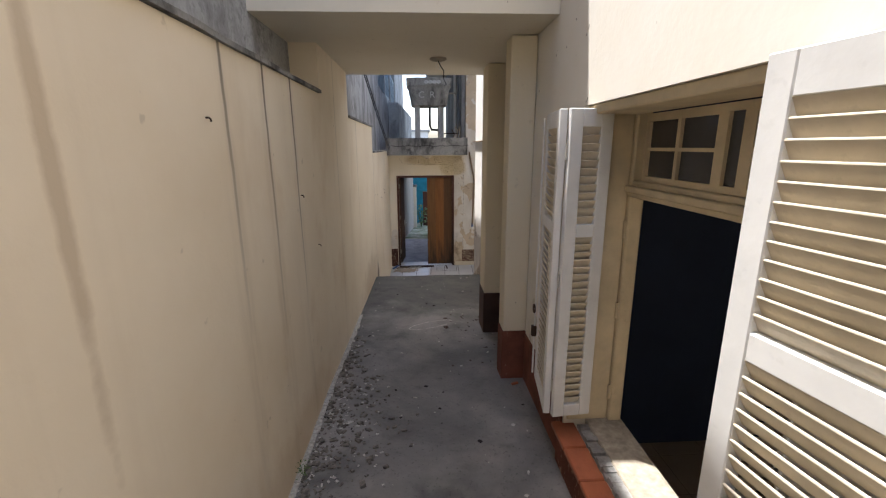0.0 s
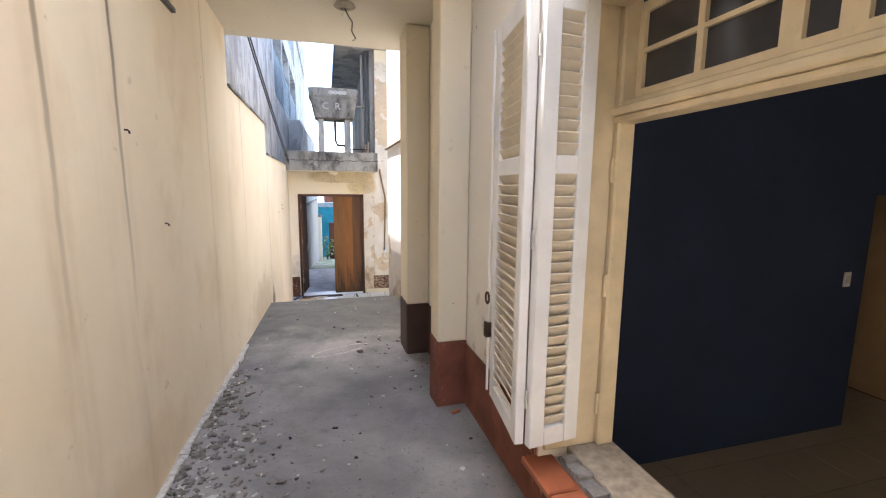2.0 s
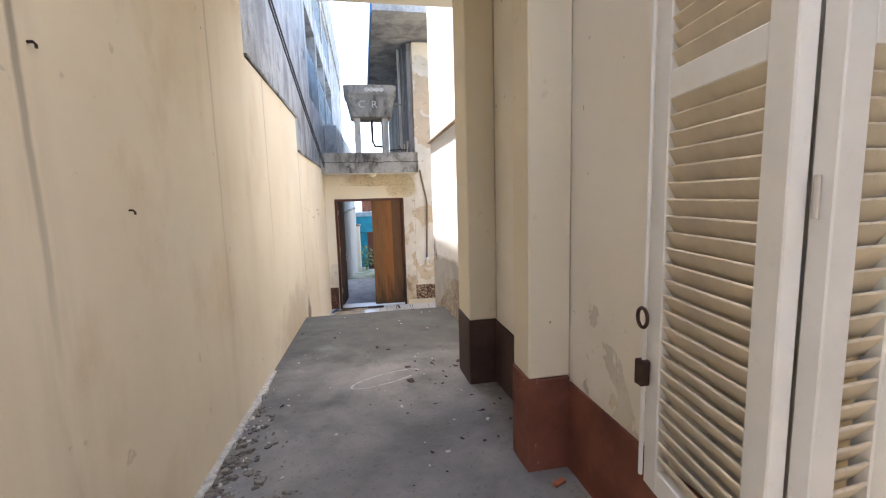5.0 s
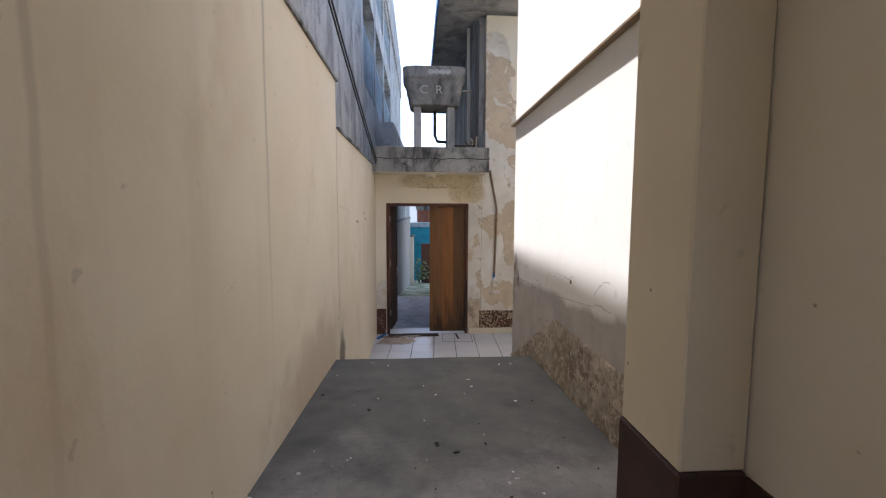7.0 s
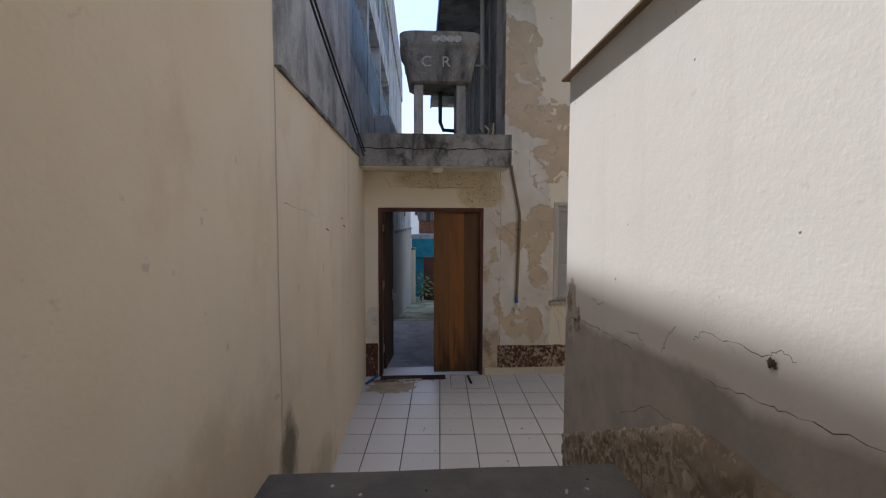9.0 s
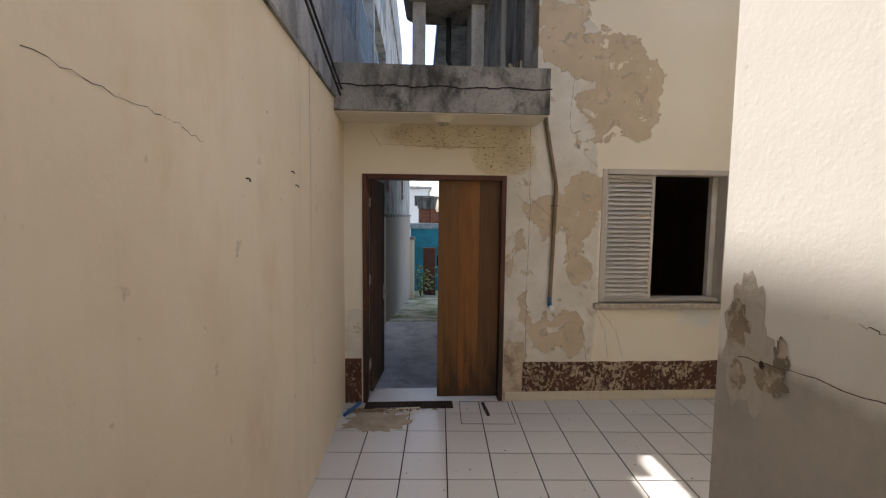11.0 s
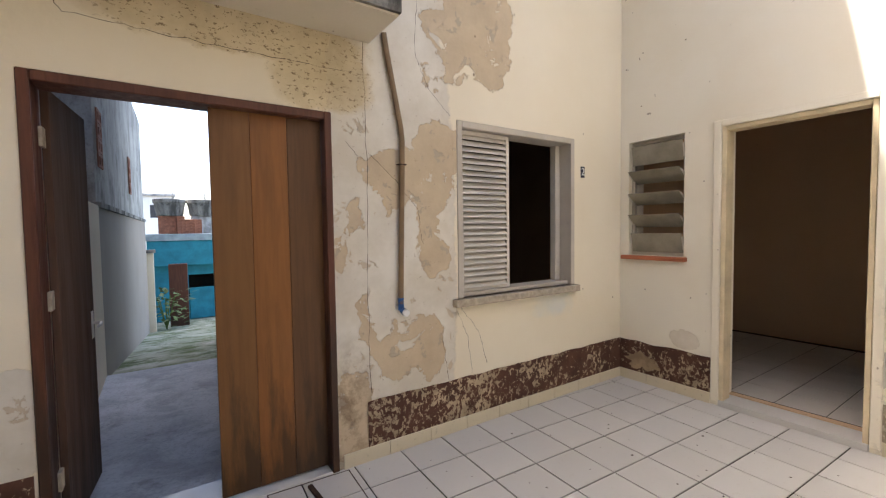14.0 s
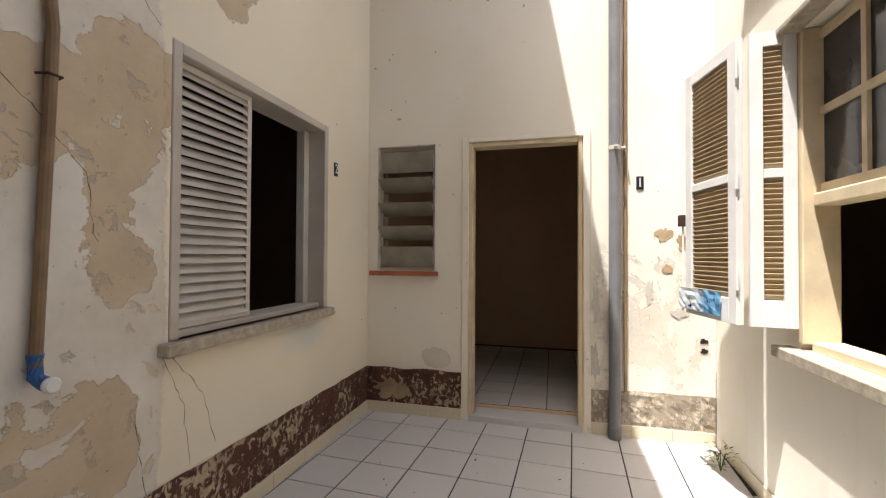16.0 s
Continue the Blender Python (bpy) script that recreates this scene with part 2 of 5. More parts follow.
def back_wall_paint():
    """Cream paint over a pale primer beside the door, both broken away in plates down to a tan coat."""
    n = Nodes("back_wall_paint", 0.88)
    x0, z0 = n.axis(0), n.axis(2)

    def shaken(value, shift, coarse, fine):
        wide = n.math("MULTIPLY", n.math("SUBTRACT", n.noise(2.6, 3, 0.5, n.mapped(shift=shift)), 0.5), coarse)
        near = n.math("MULTIPLY", n.math("SUBTRACT", n.noise(13, 6, 0.7, n.mapped(shift=shift)), 0.5), fine)
        return n.math("ADD", value, n.math("ADD", wide, near))

    x, z = shaken(x0, (3, 1, 7), 0.60, 0.20), shaken(z0, (8, 2, 4), 0.75, 0.20)
    sx, sz = shaken(x0, (5, 4, 2), 0.06, 0.10), shaken(z0, (1, 9, 6), 0.06, 0.10)

    def field(u, w, cx, cz, hx, hz, edge):
        dx = n.math("DIVIDE", n.math("ABSOLUTE", n.math("SUBTRACT", u, cx)), hx)
        dz = n.math("DIVIDE", n.math("ABSOLUTE", n.math("SUBTRACT", w, cz)), hz)
        far = n.math("POWER", n.math("ADD", n.math("POWER", dx, 3.0), n.math("POWER", dz, 3.0)), 0.3333)
        return n.ramp(far, 1.0 - edge, 1.0 + edge, 1, 0)

    def union(patches, u, w, edge):
        total = field(u, w, *patches[0], edge)
        for p in patches[1:]:
            total = n.math("MAXIMUM", total, field(u, w, *p, edge))
        return total

    cream = n.mix(n.math("MULTIPLY", n.ramp(n.noise(0.9, 5), 0.42, 0.7), 0.5), (0.78, 0.71, 0.57), (0.70, 0.61, 0.45))
    primer = n.mix(n.ramp(n.noise(2.6, 6, 0.65), 0.36, 0.64), (0.72, 0.68, 0.60), (0.60, 0.55, 0.46))
    bare = union(((1.22, 0.7, 0.46, 1.75), (1.25, 2.6, 0.40, 0.45), (1.15, 3.4, 0.30, 0.9), (-0.66, 0.04, 0.09, 0.24), (0.87, 1.7, 0.12, 0.35)), sx, sz, 0.02)
    c = n.mix(bare, cream, primer)
    stain = union(((0.33, 1.925, 0.68, 0.12), (0.74, 1.76, 0.30, 0.20)), sx, sz, 0.10)
    c = n.mix(n.math("MULTIPLY", stain, 0.75), c, n.mix(n.ramp(n.noise(3, 5, 0.65), 0.4, 0.62), (0.62, 0.51, 0.32), (0.46, 0.36, 0.20)))
    c = n.mix(n.math("MULTIPLY", n.ramp(n.noise(30, 4, 0.7, n.mapped((1, 1, 1.8))), 0.585, 0.62), n.math("MULTIPLY", stain, 0.85)), c, (0.20, 0.14, 0.08))
    tan = union(((1.53, 1.36, 0.17, 0.36), (1.50, 0.85, 0.14, 0.32), (1.15, 1.17, 0.16, 0.17), (1.36, 1.2, 0.14, 0.2), (1.28, 0.0, 0.28, 0.16), (1.95, 2.33, 0.34, 0.40),
                 (1.62, 2.20, 0.17, 0.22), (1.35, 2.75, 0.24, 0.22), (1.75, 2.75, 0.3, 0.2), (1.22, 3.4, 0.25, 0.6), (0.85, -0.36, 0.12, 0.25), (1.04, 0.22, 0.08, 0.22), (0.85, 0.75, 0.06, 0.16)), x, z, 0.012)
    left_over = n.ramp(n.noise(4.2, 7, 0.62, n.mapped(shift=(7, 3, 1)), 0.5), 0.60, 0.61)
    tan = n.math("MULTIPLY", tan, n.math("SUBTRACT", 1.0, left_over))
    flakes = n.math("MULTIPLY", bare, n.ramp(n.noise(6.5, 7, 0.62, n.mapped(shift=(2, 6, 9)), 0.5), 0.635, 0.643))
    tan = n.math("MAXIMUM", tan, n.math("MULTIPLY", flakes, 0.7))
    c = n.mix(tan, c, n.mix(n.ramp(n.noise(4, 6, 0.65), 0.32, 0.68), (0.60, 0.49, 0.345), (0.49, 0.39, 0.27)))
    deep = n.math("MULTIPLY", tan, n.ramp(n.noise(9, 6, 0.66, n.mapped(shift=(4, 4, 4)), 0.4), 0.60, 0.615))
    c = n.mix(n.math("MULTIPLY", deep, 0.8), c, (0.42, 0.36, 0.28))
    smudge = n.ramp(n.math("ADD", field(x0, z0, 2.73, 0.19, 0.22, 0.10, 0.6), n.math("SUBTRACT", n.noise(7, 4), 0.5)), 0.3, 0.9)
    c = n.mix(n.math("MULTIPLY", smudge, 0.55), c, (0.60, 0.65, 0.68))
    darker = n.math("MULTIPLY", field(x0, z0, 0.84, -0.35, 0.12, 0.4, 0.5), n.ramp(n.noise(8, 6, 0.7), 0.42, 0.6))
    c = n.mix(n.math("MULTIPLY", darker, 0.7), c, (0.20, 0.14, 0.09))
    c = n.mix(n.math("MULTIPLY", n.ramp(n.noise(30, 4, 0.7), 0.66, 0.70), n.math("MULTIPLY", bare, 0.5)), c, (0.30, 0.23, 0.15))
    c = n.mix(n.math("MULTIPLY", n.pocks(5.0, 0.03), 0.85), c, (0.16, 0.11, 0.07))
    depth = n.math("ADD", n.math("MULTIPLY", tan, -0.6), n.math("ADD", n.math("MULTIPLY", bare, -0.3), n.math("MULTIPLY", deep, -0.3)))
    n.bump(n.math("ADD", depth, n.math("MULTIPLY", n.noise(25, 4), 0.16)), 0.8, 0.010)
    return n.done(c)


M_BACK = back_wall_paint()
M_COURT = peeling_wall("court_wall_paint", (0.80, 0.75, 0.64), 1, 7.3, 7.9, 0.95, 0.4, ((9.45, -0.15, 0.12, 0.08),), (), ((0.60, 0.53, 0.43), (0.70, 0.64, 0.54)))
M_COURT2 = painted_plaster("sunny_wall_paint", (0.80, 0.76, 0.67), (0.72, 0.66, 0.54), 0.5, 0.2)
M_FRONT = peeling_wall("front_wall_paint", (0.80, 0.76, 0.68), 1, 2.3, 2.95, 1.25, 0.15, (), (), ((0.60, 0.52, 0.38), (0.68, 0.60, 0.46)))
M_CEIL = painted_plaster("ceiling_paint", (0.72, 0.66, 0.54), (0.62, 0.55, 0.42), 0.5, 0.0)
M_CONC = weathered_concrete("old_concrete", (0.22, 0.21, 0.19), (0.045, 0.042, 0.038), (0.38, 0.36, 0.32), 0.9)
M_NEIGH = weathered_concrete("neighbour_plaster", (0.37, 0.36, 0.34), (0.11, 0.105, 0.10), (0.50, 0.49, 0.46), 0.6)


def ground_concrete():
    n = Nodes("ramp_concrete", 0.85, 0, 0.3)
    broad = n.noise(1.1, 6, 0.62, warp=0.4)
    c = n.mix(n.ramp(broad, 0.36, 0.64), (0.125, 0.12, 0.112), (0.27, 0.253, 0.232))
    c = n.mix(n.math("MULTIPLY", n.ramp(n.noise(3.2, 5), 0.5, 0.72), 0.35), c, (0.34, 0.32, 0.28))
    c = n.mix(n.math("MULTIPLY", n.ramp(n.noise(2.3, 5, 0.6, n.mapped(shift=(3, 1, 0))), 0.55, 0.7), 0.6), c, (0.055, 0.055, 0.053))
    c = n.mix(n.math("MULTIPLY", n.ramp(n.noise(55, 2), 0.6, 0.72), 0.45), c, (0.05, 0.05, 0.045))
    # Darker from about y 4.3 to 5.1 onward, with a ragged noise edge.
    darker = n.ramp(n.math("ADD", n.axis(1), n.math("MULTIPLY", n.math("SUBTRACT", n.noise(1.6, 6, 0.65), 0.5), 3.0)), 4.3, 5.1)
    c = n.mix(n.math("MULTIPLY", darker, 0.75), c, n.mix(n.ramp(n.noise(4, 5), 0.4, 0.7), (0.035, 0.036, 0.034), (0.075, 0.075, 0.06)))
    n.bump(n.math("ADD", n.noise(35, 5, 0.7), n.noise(6, 4)), 0.4, 0.01)
    return n.done(c, n.ramp(broad, 0.3, 0.7, 0.65, 0.92))


def flaking_dado(name, keep, flake, amount):
    n = Nodes(name, 0.9)
    bits = n.noise(26, 5, 0.7, n.mapped((1, 1, 0.8)), 0.5)
    where = n.noise(2.0, 4)
    f = n.ramp(n.math("ADD", bits, n.math("MULTIPLY", n.math("SUBTRACT", where, 0.5), 0.5)), amount, amount + 0.03)
    c = n.mix(n.ramp(n.noise(6, 4), 0.35, 0.65), keep, tuple(v * 0.6 for v in keep))
    c = n.mix(f, c, n.mix(n.ramp(n.noise(9, 4), 0.4, 0.6), flake, tuple(v * 0.7 for v in flake)))
    n.bump(n.math("ADD", n.math("MULTIPLY", f, -0.6), n.math("MULTIPLY", n.noise(40, 4), 0.4)), 0.7, 0.008)
    return n.done(c)


def plain(name, base, rough=0.6, metal=0.0, vary=0.25, scale=8.0, grain=0.15, spec=0.4):
    n = Nodes(name, rough, metal, spec)
    dark = tuple(v * (1 - vary) for v in base)
    c = n.mix(n.ramp(n.noise(scale, 5), 0.35, 0.65), base, dark)
    c = n.mix(n.math("MULTIPLY", n.ramp(n.noise(scale * 6, 3), 0.62, 0.72), vary), c, tuple(v * 0.5 for v in base))
    n.bump(n.noise(scale * 8, 3), grain, 0.004)
    return n.done(c)


def ceramic(name, base, stain=0.4):
    n = Nodes(name, 0.22, 0, 0.5)
    n.place = n.tree.nodes.new("ShaderNodeNewGeometry").outputs["Position"]
    tone = n.mix(n.chance(), base, tuple(v * 0.93 for v in base))
    c = n.mix(n.math("MULTIPLY", n.ramp(n.noise(1.1, 5, 0.6), 0.35, 0.8), stain), tone, tuple(v * 0.8 for v in base))
    c = n.mix(n.math("MULTIPLY", n.ramp(n.noise(28, 4, 0.7), 0.6, 0.7), stain), c, (0.28, 0.24, 0.18))
    n.bump(n.noise(9, 3), 0.03, 0.003)
    return n.done(c, n.ramp(n.noise(4, 5), 0.3, 0.7, 0.32, 0.42))


def boarded_wood(name, a, b, scale=(9, 9, 0.6), gloss=0.35):
    n = Nodes(name, 0.5, 0, 0.4)
    g = n.noise(3.0, 6, 0.65, n.mapped(scale), 0.6)
    c = n.mix(n.ramp(g, 0.3, 0.7), a, b)
    c = n.mix(n.math("MULTIPLY", n.ramp(n.noise(1.6, 5, 0.6, n.mapped((4, 4, 0.8))), 0.5, 0.68), 0.35), c, tuple(v * 0.35 for v in a))
    wet = n.math("ADD", n.axis(2), n.math("MULTIPLY", n.math("SUBTRACT", n.noise(1.5, 6, 0.65, n.mapped((7, 7, 1.2))), 0.5), 2.2))
    c = n.mix(n.math("MULTIPLY", n.ramp(wet, 0.05, 0.55, 1, 0), 0.75), c, (0.025, 0.016, 0.009))
    n.bump(g, 0.2, 0.004)
    return n.done(c, n.ramp(g, 0.3, 0.7, gloss, gloss + 0.25))


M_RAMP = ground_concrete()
M_DADO = flaking_dado("brown_dado_paint", (0.12, 0.055, 0.036), (0.50, 0.39, 0.26), 0.545)
M_DADO_DK = plain("dark_brown_dado_paint", (0.075, 0.042, 0.034), 0.75, 0, 0.35, 6)
M_DADO_RED = flaking_dado("red_dado_paint", (0.21, 0.075, 0.048), (0.42, 0.27, 0.18), 0.66)
M_STUCCO = flaking_dado("rough_stucco", (0.37, 0.305, 0.225), (0.56, 0.48, 0.38), 0.5)
M_CEMENT = weathered_concrete("grey_cement_patch", (0.50, 0.46, 0.41), (0.38, 0.34, 0.30), (0.58, 0.54, 0.48), 0.4)
M_SHUTTER = plain("white_shutter_paint", (0.77, 0.76, 0.73), 0.5, 0, 0.12, 5)
M_SLAT = plain("cream_slat_paint", (0.66, 0.58, 0.45), 0.55, 0, 0.18, 9)
M_SLATTAN = plain("tan_slat_paint", (0.36, 0.265, 0.15), 0.6, 0, 0.2, 9)
M_FRAME = plain("cream_frame_paint", (0.72, 0.60, 0.40), 0.5, 0, 0.2, 6)
M_BLUE = plain("navy_wall_paint", (0.020, 0.035, 0.085), 0.7, 0, 0.2, 1.5)
M_ROOM = painted_plaster("room_wall_paint", (0.62, 0.59, 0.53), (0.54, 0.50, 0.43), 0.5, 0.15, (0.30, 0.24, 0.16), -0.13)
M_TAN = plain("tan_wall_paint", (0.56, 0.38, 0.23), 0.8, 0, 0.2, 2)
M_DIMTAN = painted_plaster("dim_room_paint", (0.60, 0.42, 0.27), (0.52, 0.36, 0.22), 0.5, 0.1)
M_TILE = ceramic("white_floor_tile", (0.56, 0.545, 0.52), 0.14)
M_ROOMTILE = plain("beige_room_tile", (0.30, 0.245, 0.19), 0.45, 0, 0.12, 2.5, 0.05)
M_EASTTILE = plain("dim_room_tile", (0.50, 0.47, 0.42), 0.35, 0, 0.08, 3.0, 0.03)
M_GROUT = plain("dark_grout", (0.035, 0.03, 0.025), 0.95)
M_BASET = ceramic("cream_skirting_tile", (0.68, 0.60, 0.44))
M_DOOR = boarded_wood("orange_brown_door_wood", (0.26, 0.104, 0.026), (0.20, 0.080, 0.021))
M_DOOR_MID = boarded_wood("mid_brown_door_wood", (0.20, 0.092, 0.029), (0.16, 0.072, 0.023), (8, 8, 0.5))
M_DOOR_DARK = boarded_wood("dark_door_wood", (0.14, 0.064, 0.023), (0.10, 0.046, 0.018), (10, 10, 0.55))
M_LEAF_DARK = boarded_wood("dark_sheet_wood", (0.10, 0.052, 0.033), (0.07, 0.036, 0.022), (5, 5, 0.4), 0.6)
M_DOORF = boarded_wood("dark_door_frame_wood", (0.13, 0.045, 0.025), (0.075, 0.026, 0.016))
M_ALU = plain("dull_aluminium", (0.60, 0.56, 0.50), 0.5, 0.08, 0.15, 6)
M_ALUP = plain("grey_window_paint", (0.52, 0.47, 0.40), 0.6, 0.0, 0.12, 4)
M_CRACK = plain("crack_dirt", (0.13, 0.10, 0.075), 0.95, 0, 0.4, 30)
# Near-black: shade of gaps and pits is its colour; also dark bits.
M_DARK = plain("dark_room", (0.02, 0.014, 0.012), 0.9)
# Dark brown walls; the rooms' lack of light is put into this colour.
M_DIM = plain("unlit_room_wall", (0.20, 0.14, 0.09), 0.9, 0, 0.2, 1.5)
M_PVC = plain("grey_pvc", (0.20, 0.20, 0.21), 0.45, 0, 0.2, 5)
M_TUBE = plain("brown_pvc", (0.24, 0.16, 0.09), 0.5, 0, 0.25, 9)
M_IRON = plain("rusty_iron", (0.08, 0.045, 0.03), 0.8, 0.4, 0.5, 30, 0.5)
M_BRICKSILL = plain("red_sill_tile", (0.42, 0.13, 0.06), 0.45, 0, 0.25, 7)
M_STONE = plain("speckled_stone", (0.46, 0.40, 0.31), 0.7, 0, 0.35, 25)
M_PANE = plain("smoky_pane", (0.05, 0.05, 0.055), 0.12, 0, 0.3, 3, 0.05, 0.6)
M_RAIL = plain("pale_blue_rail_paint", (0.34, 0.40, 0.42), 0.5, 0.2, 0.3, 6)
M_BLUEP = plain("turquoise_house_paint", (0.018, 0.23, 0.31), 0.7, 0, 0.3, 3)
M_RUBBLE = plain("rubble_bits", (0.21, 0.185, 0.155), 0.9, 0, 0.6, 40)
M_RUBBLE_L = plain("pale_plaster_bits", (0.55, 0.52, 0.46), 0.9, 0, 0.4, 40)
M_SILT = plain("dried_silt", (0.42, 0.34, 0.24), 0.9, 0, 0.3, 7, 0.3)
M_CHALK = plain("chalk_paint", (0.52, 0.51, 0.48), 0.9, 0, 0.4, 20)
M_LEAF = plain("weed_leaf", (0.10, 0.16, 0.04), 0.6, 0, 0.4, 30)
M_TERRA = plain("terracotta", (0.34, 0.13, 0.07), 0.8, 0, 0.4, 12)
M_BLACK = plain("black_cable", (0.02, 0.02, 0.02), 0.6)
M_WHITE = plain("white_plastic", (0.75, 0.75, 0.72), 0.4, 0, 0.08)
M_BLUEPL = plain("blue_plastic", (0.03, 0.13, 0.36), 0.4)
# Darker stand-in for the boundary cream; the alley's shade is in the colour.
M_BEIGE = painted_plaster("shade_toned_alley_paint", (0.34, 0.29, 0.245), (0.27, 0.23, 0.19), 0.6, 0.3)
M_LANE = weathered_concrete("bluish_alley_concrete", (0.36, 0.39, 0.44), (0.17, 0.185, 0.21), (0.46, 0.49, 0.54), 0.5)
M_ALLEY = weathered_concrete("mossy_alley_floor", (0.20, 0.22, 0.15), (0.07, 0.10, 0.03), (0.36, 0.37, 0.31), 0.95)


# ---- builders ----
def mesh_of(bm, name):
    bmesh.ops.recalc_face_normals(bm, faces=bm.faces)
    me = bpy.data.meshes.new(name)
    bm.to_mesh(me)
    bm.free()
    return me


def part(name, bm, material, parent=None, label=""):
    ob = new(name, mesh_of(bm, name))
    ob.data.materials.append(material)
    if parent is not None:
        ob.parent = parent
    return tagged(ob, label)


def thing(name, at=(0, 0, 0), label="", category="", group="", kind="", turn=0.0):
    ob = new(name)
    ob.matrix_world = pose(*at, 0, 0, turn)
    return tagged(ob, label, category, group, kind)


def slab(bm, x0, x1, y0, y1, z0, z1, m=None):
    """Adds a box between two corners."""
    v = [bm.verts.new(p) for p in ((x0, y0, z0), (x1, y0, z0), (x1, y1, z0), (x0, y1, z0), (x0, y0, z1), (x1, y0, z1), (x1, y1, z1), (x0, y1, z1))]
    for f in ((0, 3, 2, 1), (4, 5, 6, 7), (0, 1, 5, 4), (1, 2, 6, 5), (2, 3, 7, 6), (3, 0, 4, 7)):
        bm.faces.new([v[i] for i in f])
    if m is not None:
        bmesh.ops.transform(bm, matrix=m, verts=v)
    return v


def soft(bm, width=0.004, steps=1):
    bmesh.ops.bevel(bm, geom=list(bm.edges), offset=width, segments=steps, affect="EDGES", profile=0.5, clamp_overlap=True)
    return bm


def box(x0, x1, y0, y1, z0, z1, bevel=0.004, m=None):
    bm = bmesh.new()
    slab(bm, x0, x1, y0, y1, z0, z1)
    if bevel:
        soft(bm, bevel)
    if m is not None:
        bmesh.ops.transform(bm, matrix=m, verts=bm.verts)
    return bm


def tube(points, radius, sides=10):
    """A round bar along a line of points."""
    bm = bmesh.new()
    pts = [Vector(p) for p in points]
    rings = []
    for i, p in enumerate(pts):
        way = (pts[min(i + 1, len(pts) - 1)] - pts[max(i - 1, 0)]).normalized()
        side = way.cross(Vector((0.31, 0.17, 0.93))).normalized()
        up = way.cross(side)
        rings.append([bm.verts.new(p + radius * (math.cos(a) * side + math.sin(a) * up)) for a in (2 * math.pi * k / sides for k in range(sides))])
    for a, b in zip(rings, rings[1:]):
        for k in range(sides):
            bm.faces.new((a[k], a[(k + 1) % sides], b[(k + 1) % sides], b[k]))
    bm.faces.new(rings[0][::-1])
    bm.faces.new(rings[-1])
    return bm


def lathe(profile, at=(0, 0, 0), sides=20, m=None):
    """Turns (radius, height) pairs round the z axis."""
    bm = bmesh.new()
    rings = [[bm.verts.new((r * math.cos(2 * math.pi * k / sides), r * math.sin(2 * math.pi * k / sides), h)) for k in range(sides)] for r, h in profile]
    for a, b in zip(rings, rings[1:]):
        for k in range(sides):
            bm.faces.new((a[k], a[(k + 1) % sides], b[(k + 1) % sides], b[k]))
    bm.faces.new(rings[0][::-1])
    bm.faces.new(rings[-1])
    bmesh.ops.transform(bm, matrix=m if m is not None else Matrix.Translation(at), verts=bm.verts)
    return bm


def pierced(along, face, back, a0, a1, z0, z1, holes=()):
    """A wall of real thickness with holes (a0, a1, z0, z1) through it; along 'x' or 'y', its two faces at face and back."""
    us = sorted({a0, a1, *(v for h in holes for v in h[:2] if a0 < v < a1)})
    ws = sorted({z0, z1, *(v for h in holes for v in h[2:] if z0 < v < z1)})
    full = {(i, j) for i in range(len(us) - 1) for j in range(len(ws) - 1)
            if not any(h[0] < (us[i] + us[i + 1]) / 2 < h[1] and h[2] < (ws[j] + ws[j + 1]) / 2 < h[3] for h in holes)}
    bm, found = bmesh.new(), {}

    def corner(u, d, w):
        key = (round(u, 5), d, round(w, 5))
        if key not in found:
            found[key] = bm.verts.new((u, d, w) if along == "x" else (d, u, w))
        return found[key]

    for i, j in full:
        u0, u1, w0, w1 = us[i], us[i + 1], ws[j], ws[j + 1]
        for d in (face, back):
            bm.faces.new([corner(u0, d, w0), corner(u1, d, w0), corner(u1, d, w1), corner(u0, d, w1)])
        for di, dj, e in ((-1, 0, ((u0, w0), (u0, w1))), (1, 0, ((u1, w0), (u1, w1))), (0, -1, ((u0, w0), (u1, w0))), (0, 1, ((u0, w1), (u1, w1)))):
            if (i + di, j + dj) not in full:
                (p, q), (r, s) = e
                bm.faces.new([corner(p, face, q), corner(r, face, s), corner(r, back, s), corner(p, back, q)])
    return bm


def structure(name, bm, material, label, category=""):
    return tagged(part(name, bm, material), label, category or name.split("_")[0], kind="structure")


# ---- large structure ----
XL, XF, XR, YB, XE, ZC, YH = -0.755, 0.80, 0.925, 10.09, 3.69, -0.64, 7.38


def ramp_z(y):
    return 0.39 if y < 3.0 else 0.39 - 0.205 * (y - 3.0) / 3.6


def build_ramp():
    bm = bmesh.new()
    ys = [-4.0 + 0.2 * i for i in range(54)]
    xs = [XL - 0.1 + i * (XR + 0.3 - XL) / 12 for i in range(13)]
    ys = [y for y in ys if y < 6.6] + [6.6]
    grid = [[bm.verts.new((x, y, ramp_z(y) + 0.006 * noise.noise((x * 2, y * 2, 0)))) for x in xs] for y in ys]
    for a, b in zip(grid, grid[1:]):
        for i in range(12):
            bm.faces.new((a[i], a[i + 1], b[i + 1], b[i]))
    geo = bmesh.ops.extrude_face_region(bm, geom=list(bm.faces))
    for v in geo["geom"]:
        if isinstance(v, bmesh.types.BMVert):
            v.co.z = -0.9
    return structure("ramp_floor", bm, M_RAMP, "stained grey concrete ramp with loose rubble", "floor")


build_ramp()
steps = bmesh.new()
for i, (y0, h) in enumerate(((6.602, 0.02), (6.85, -0.2), (7.1, -0.43))):
    slab(steps, XL - 0.1, XR + 0.1, y0, y0 + 0.248, -0.9, h)
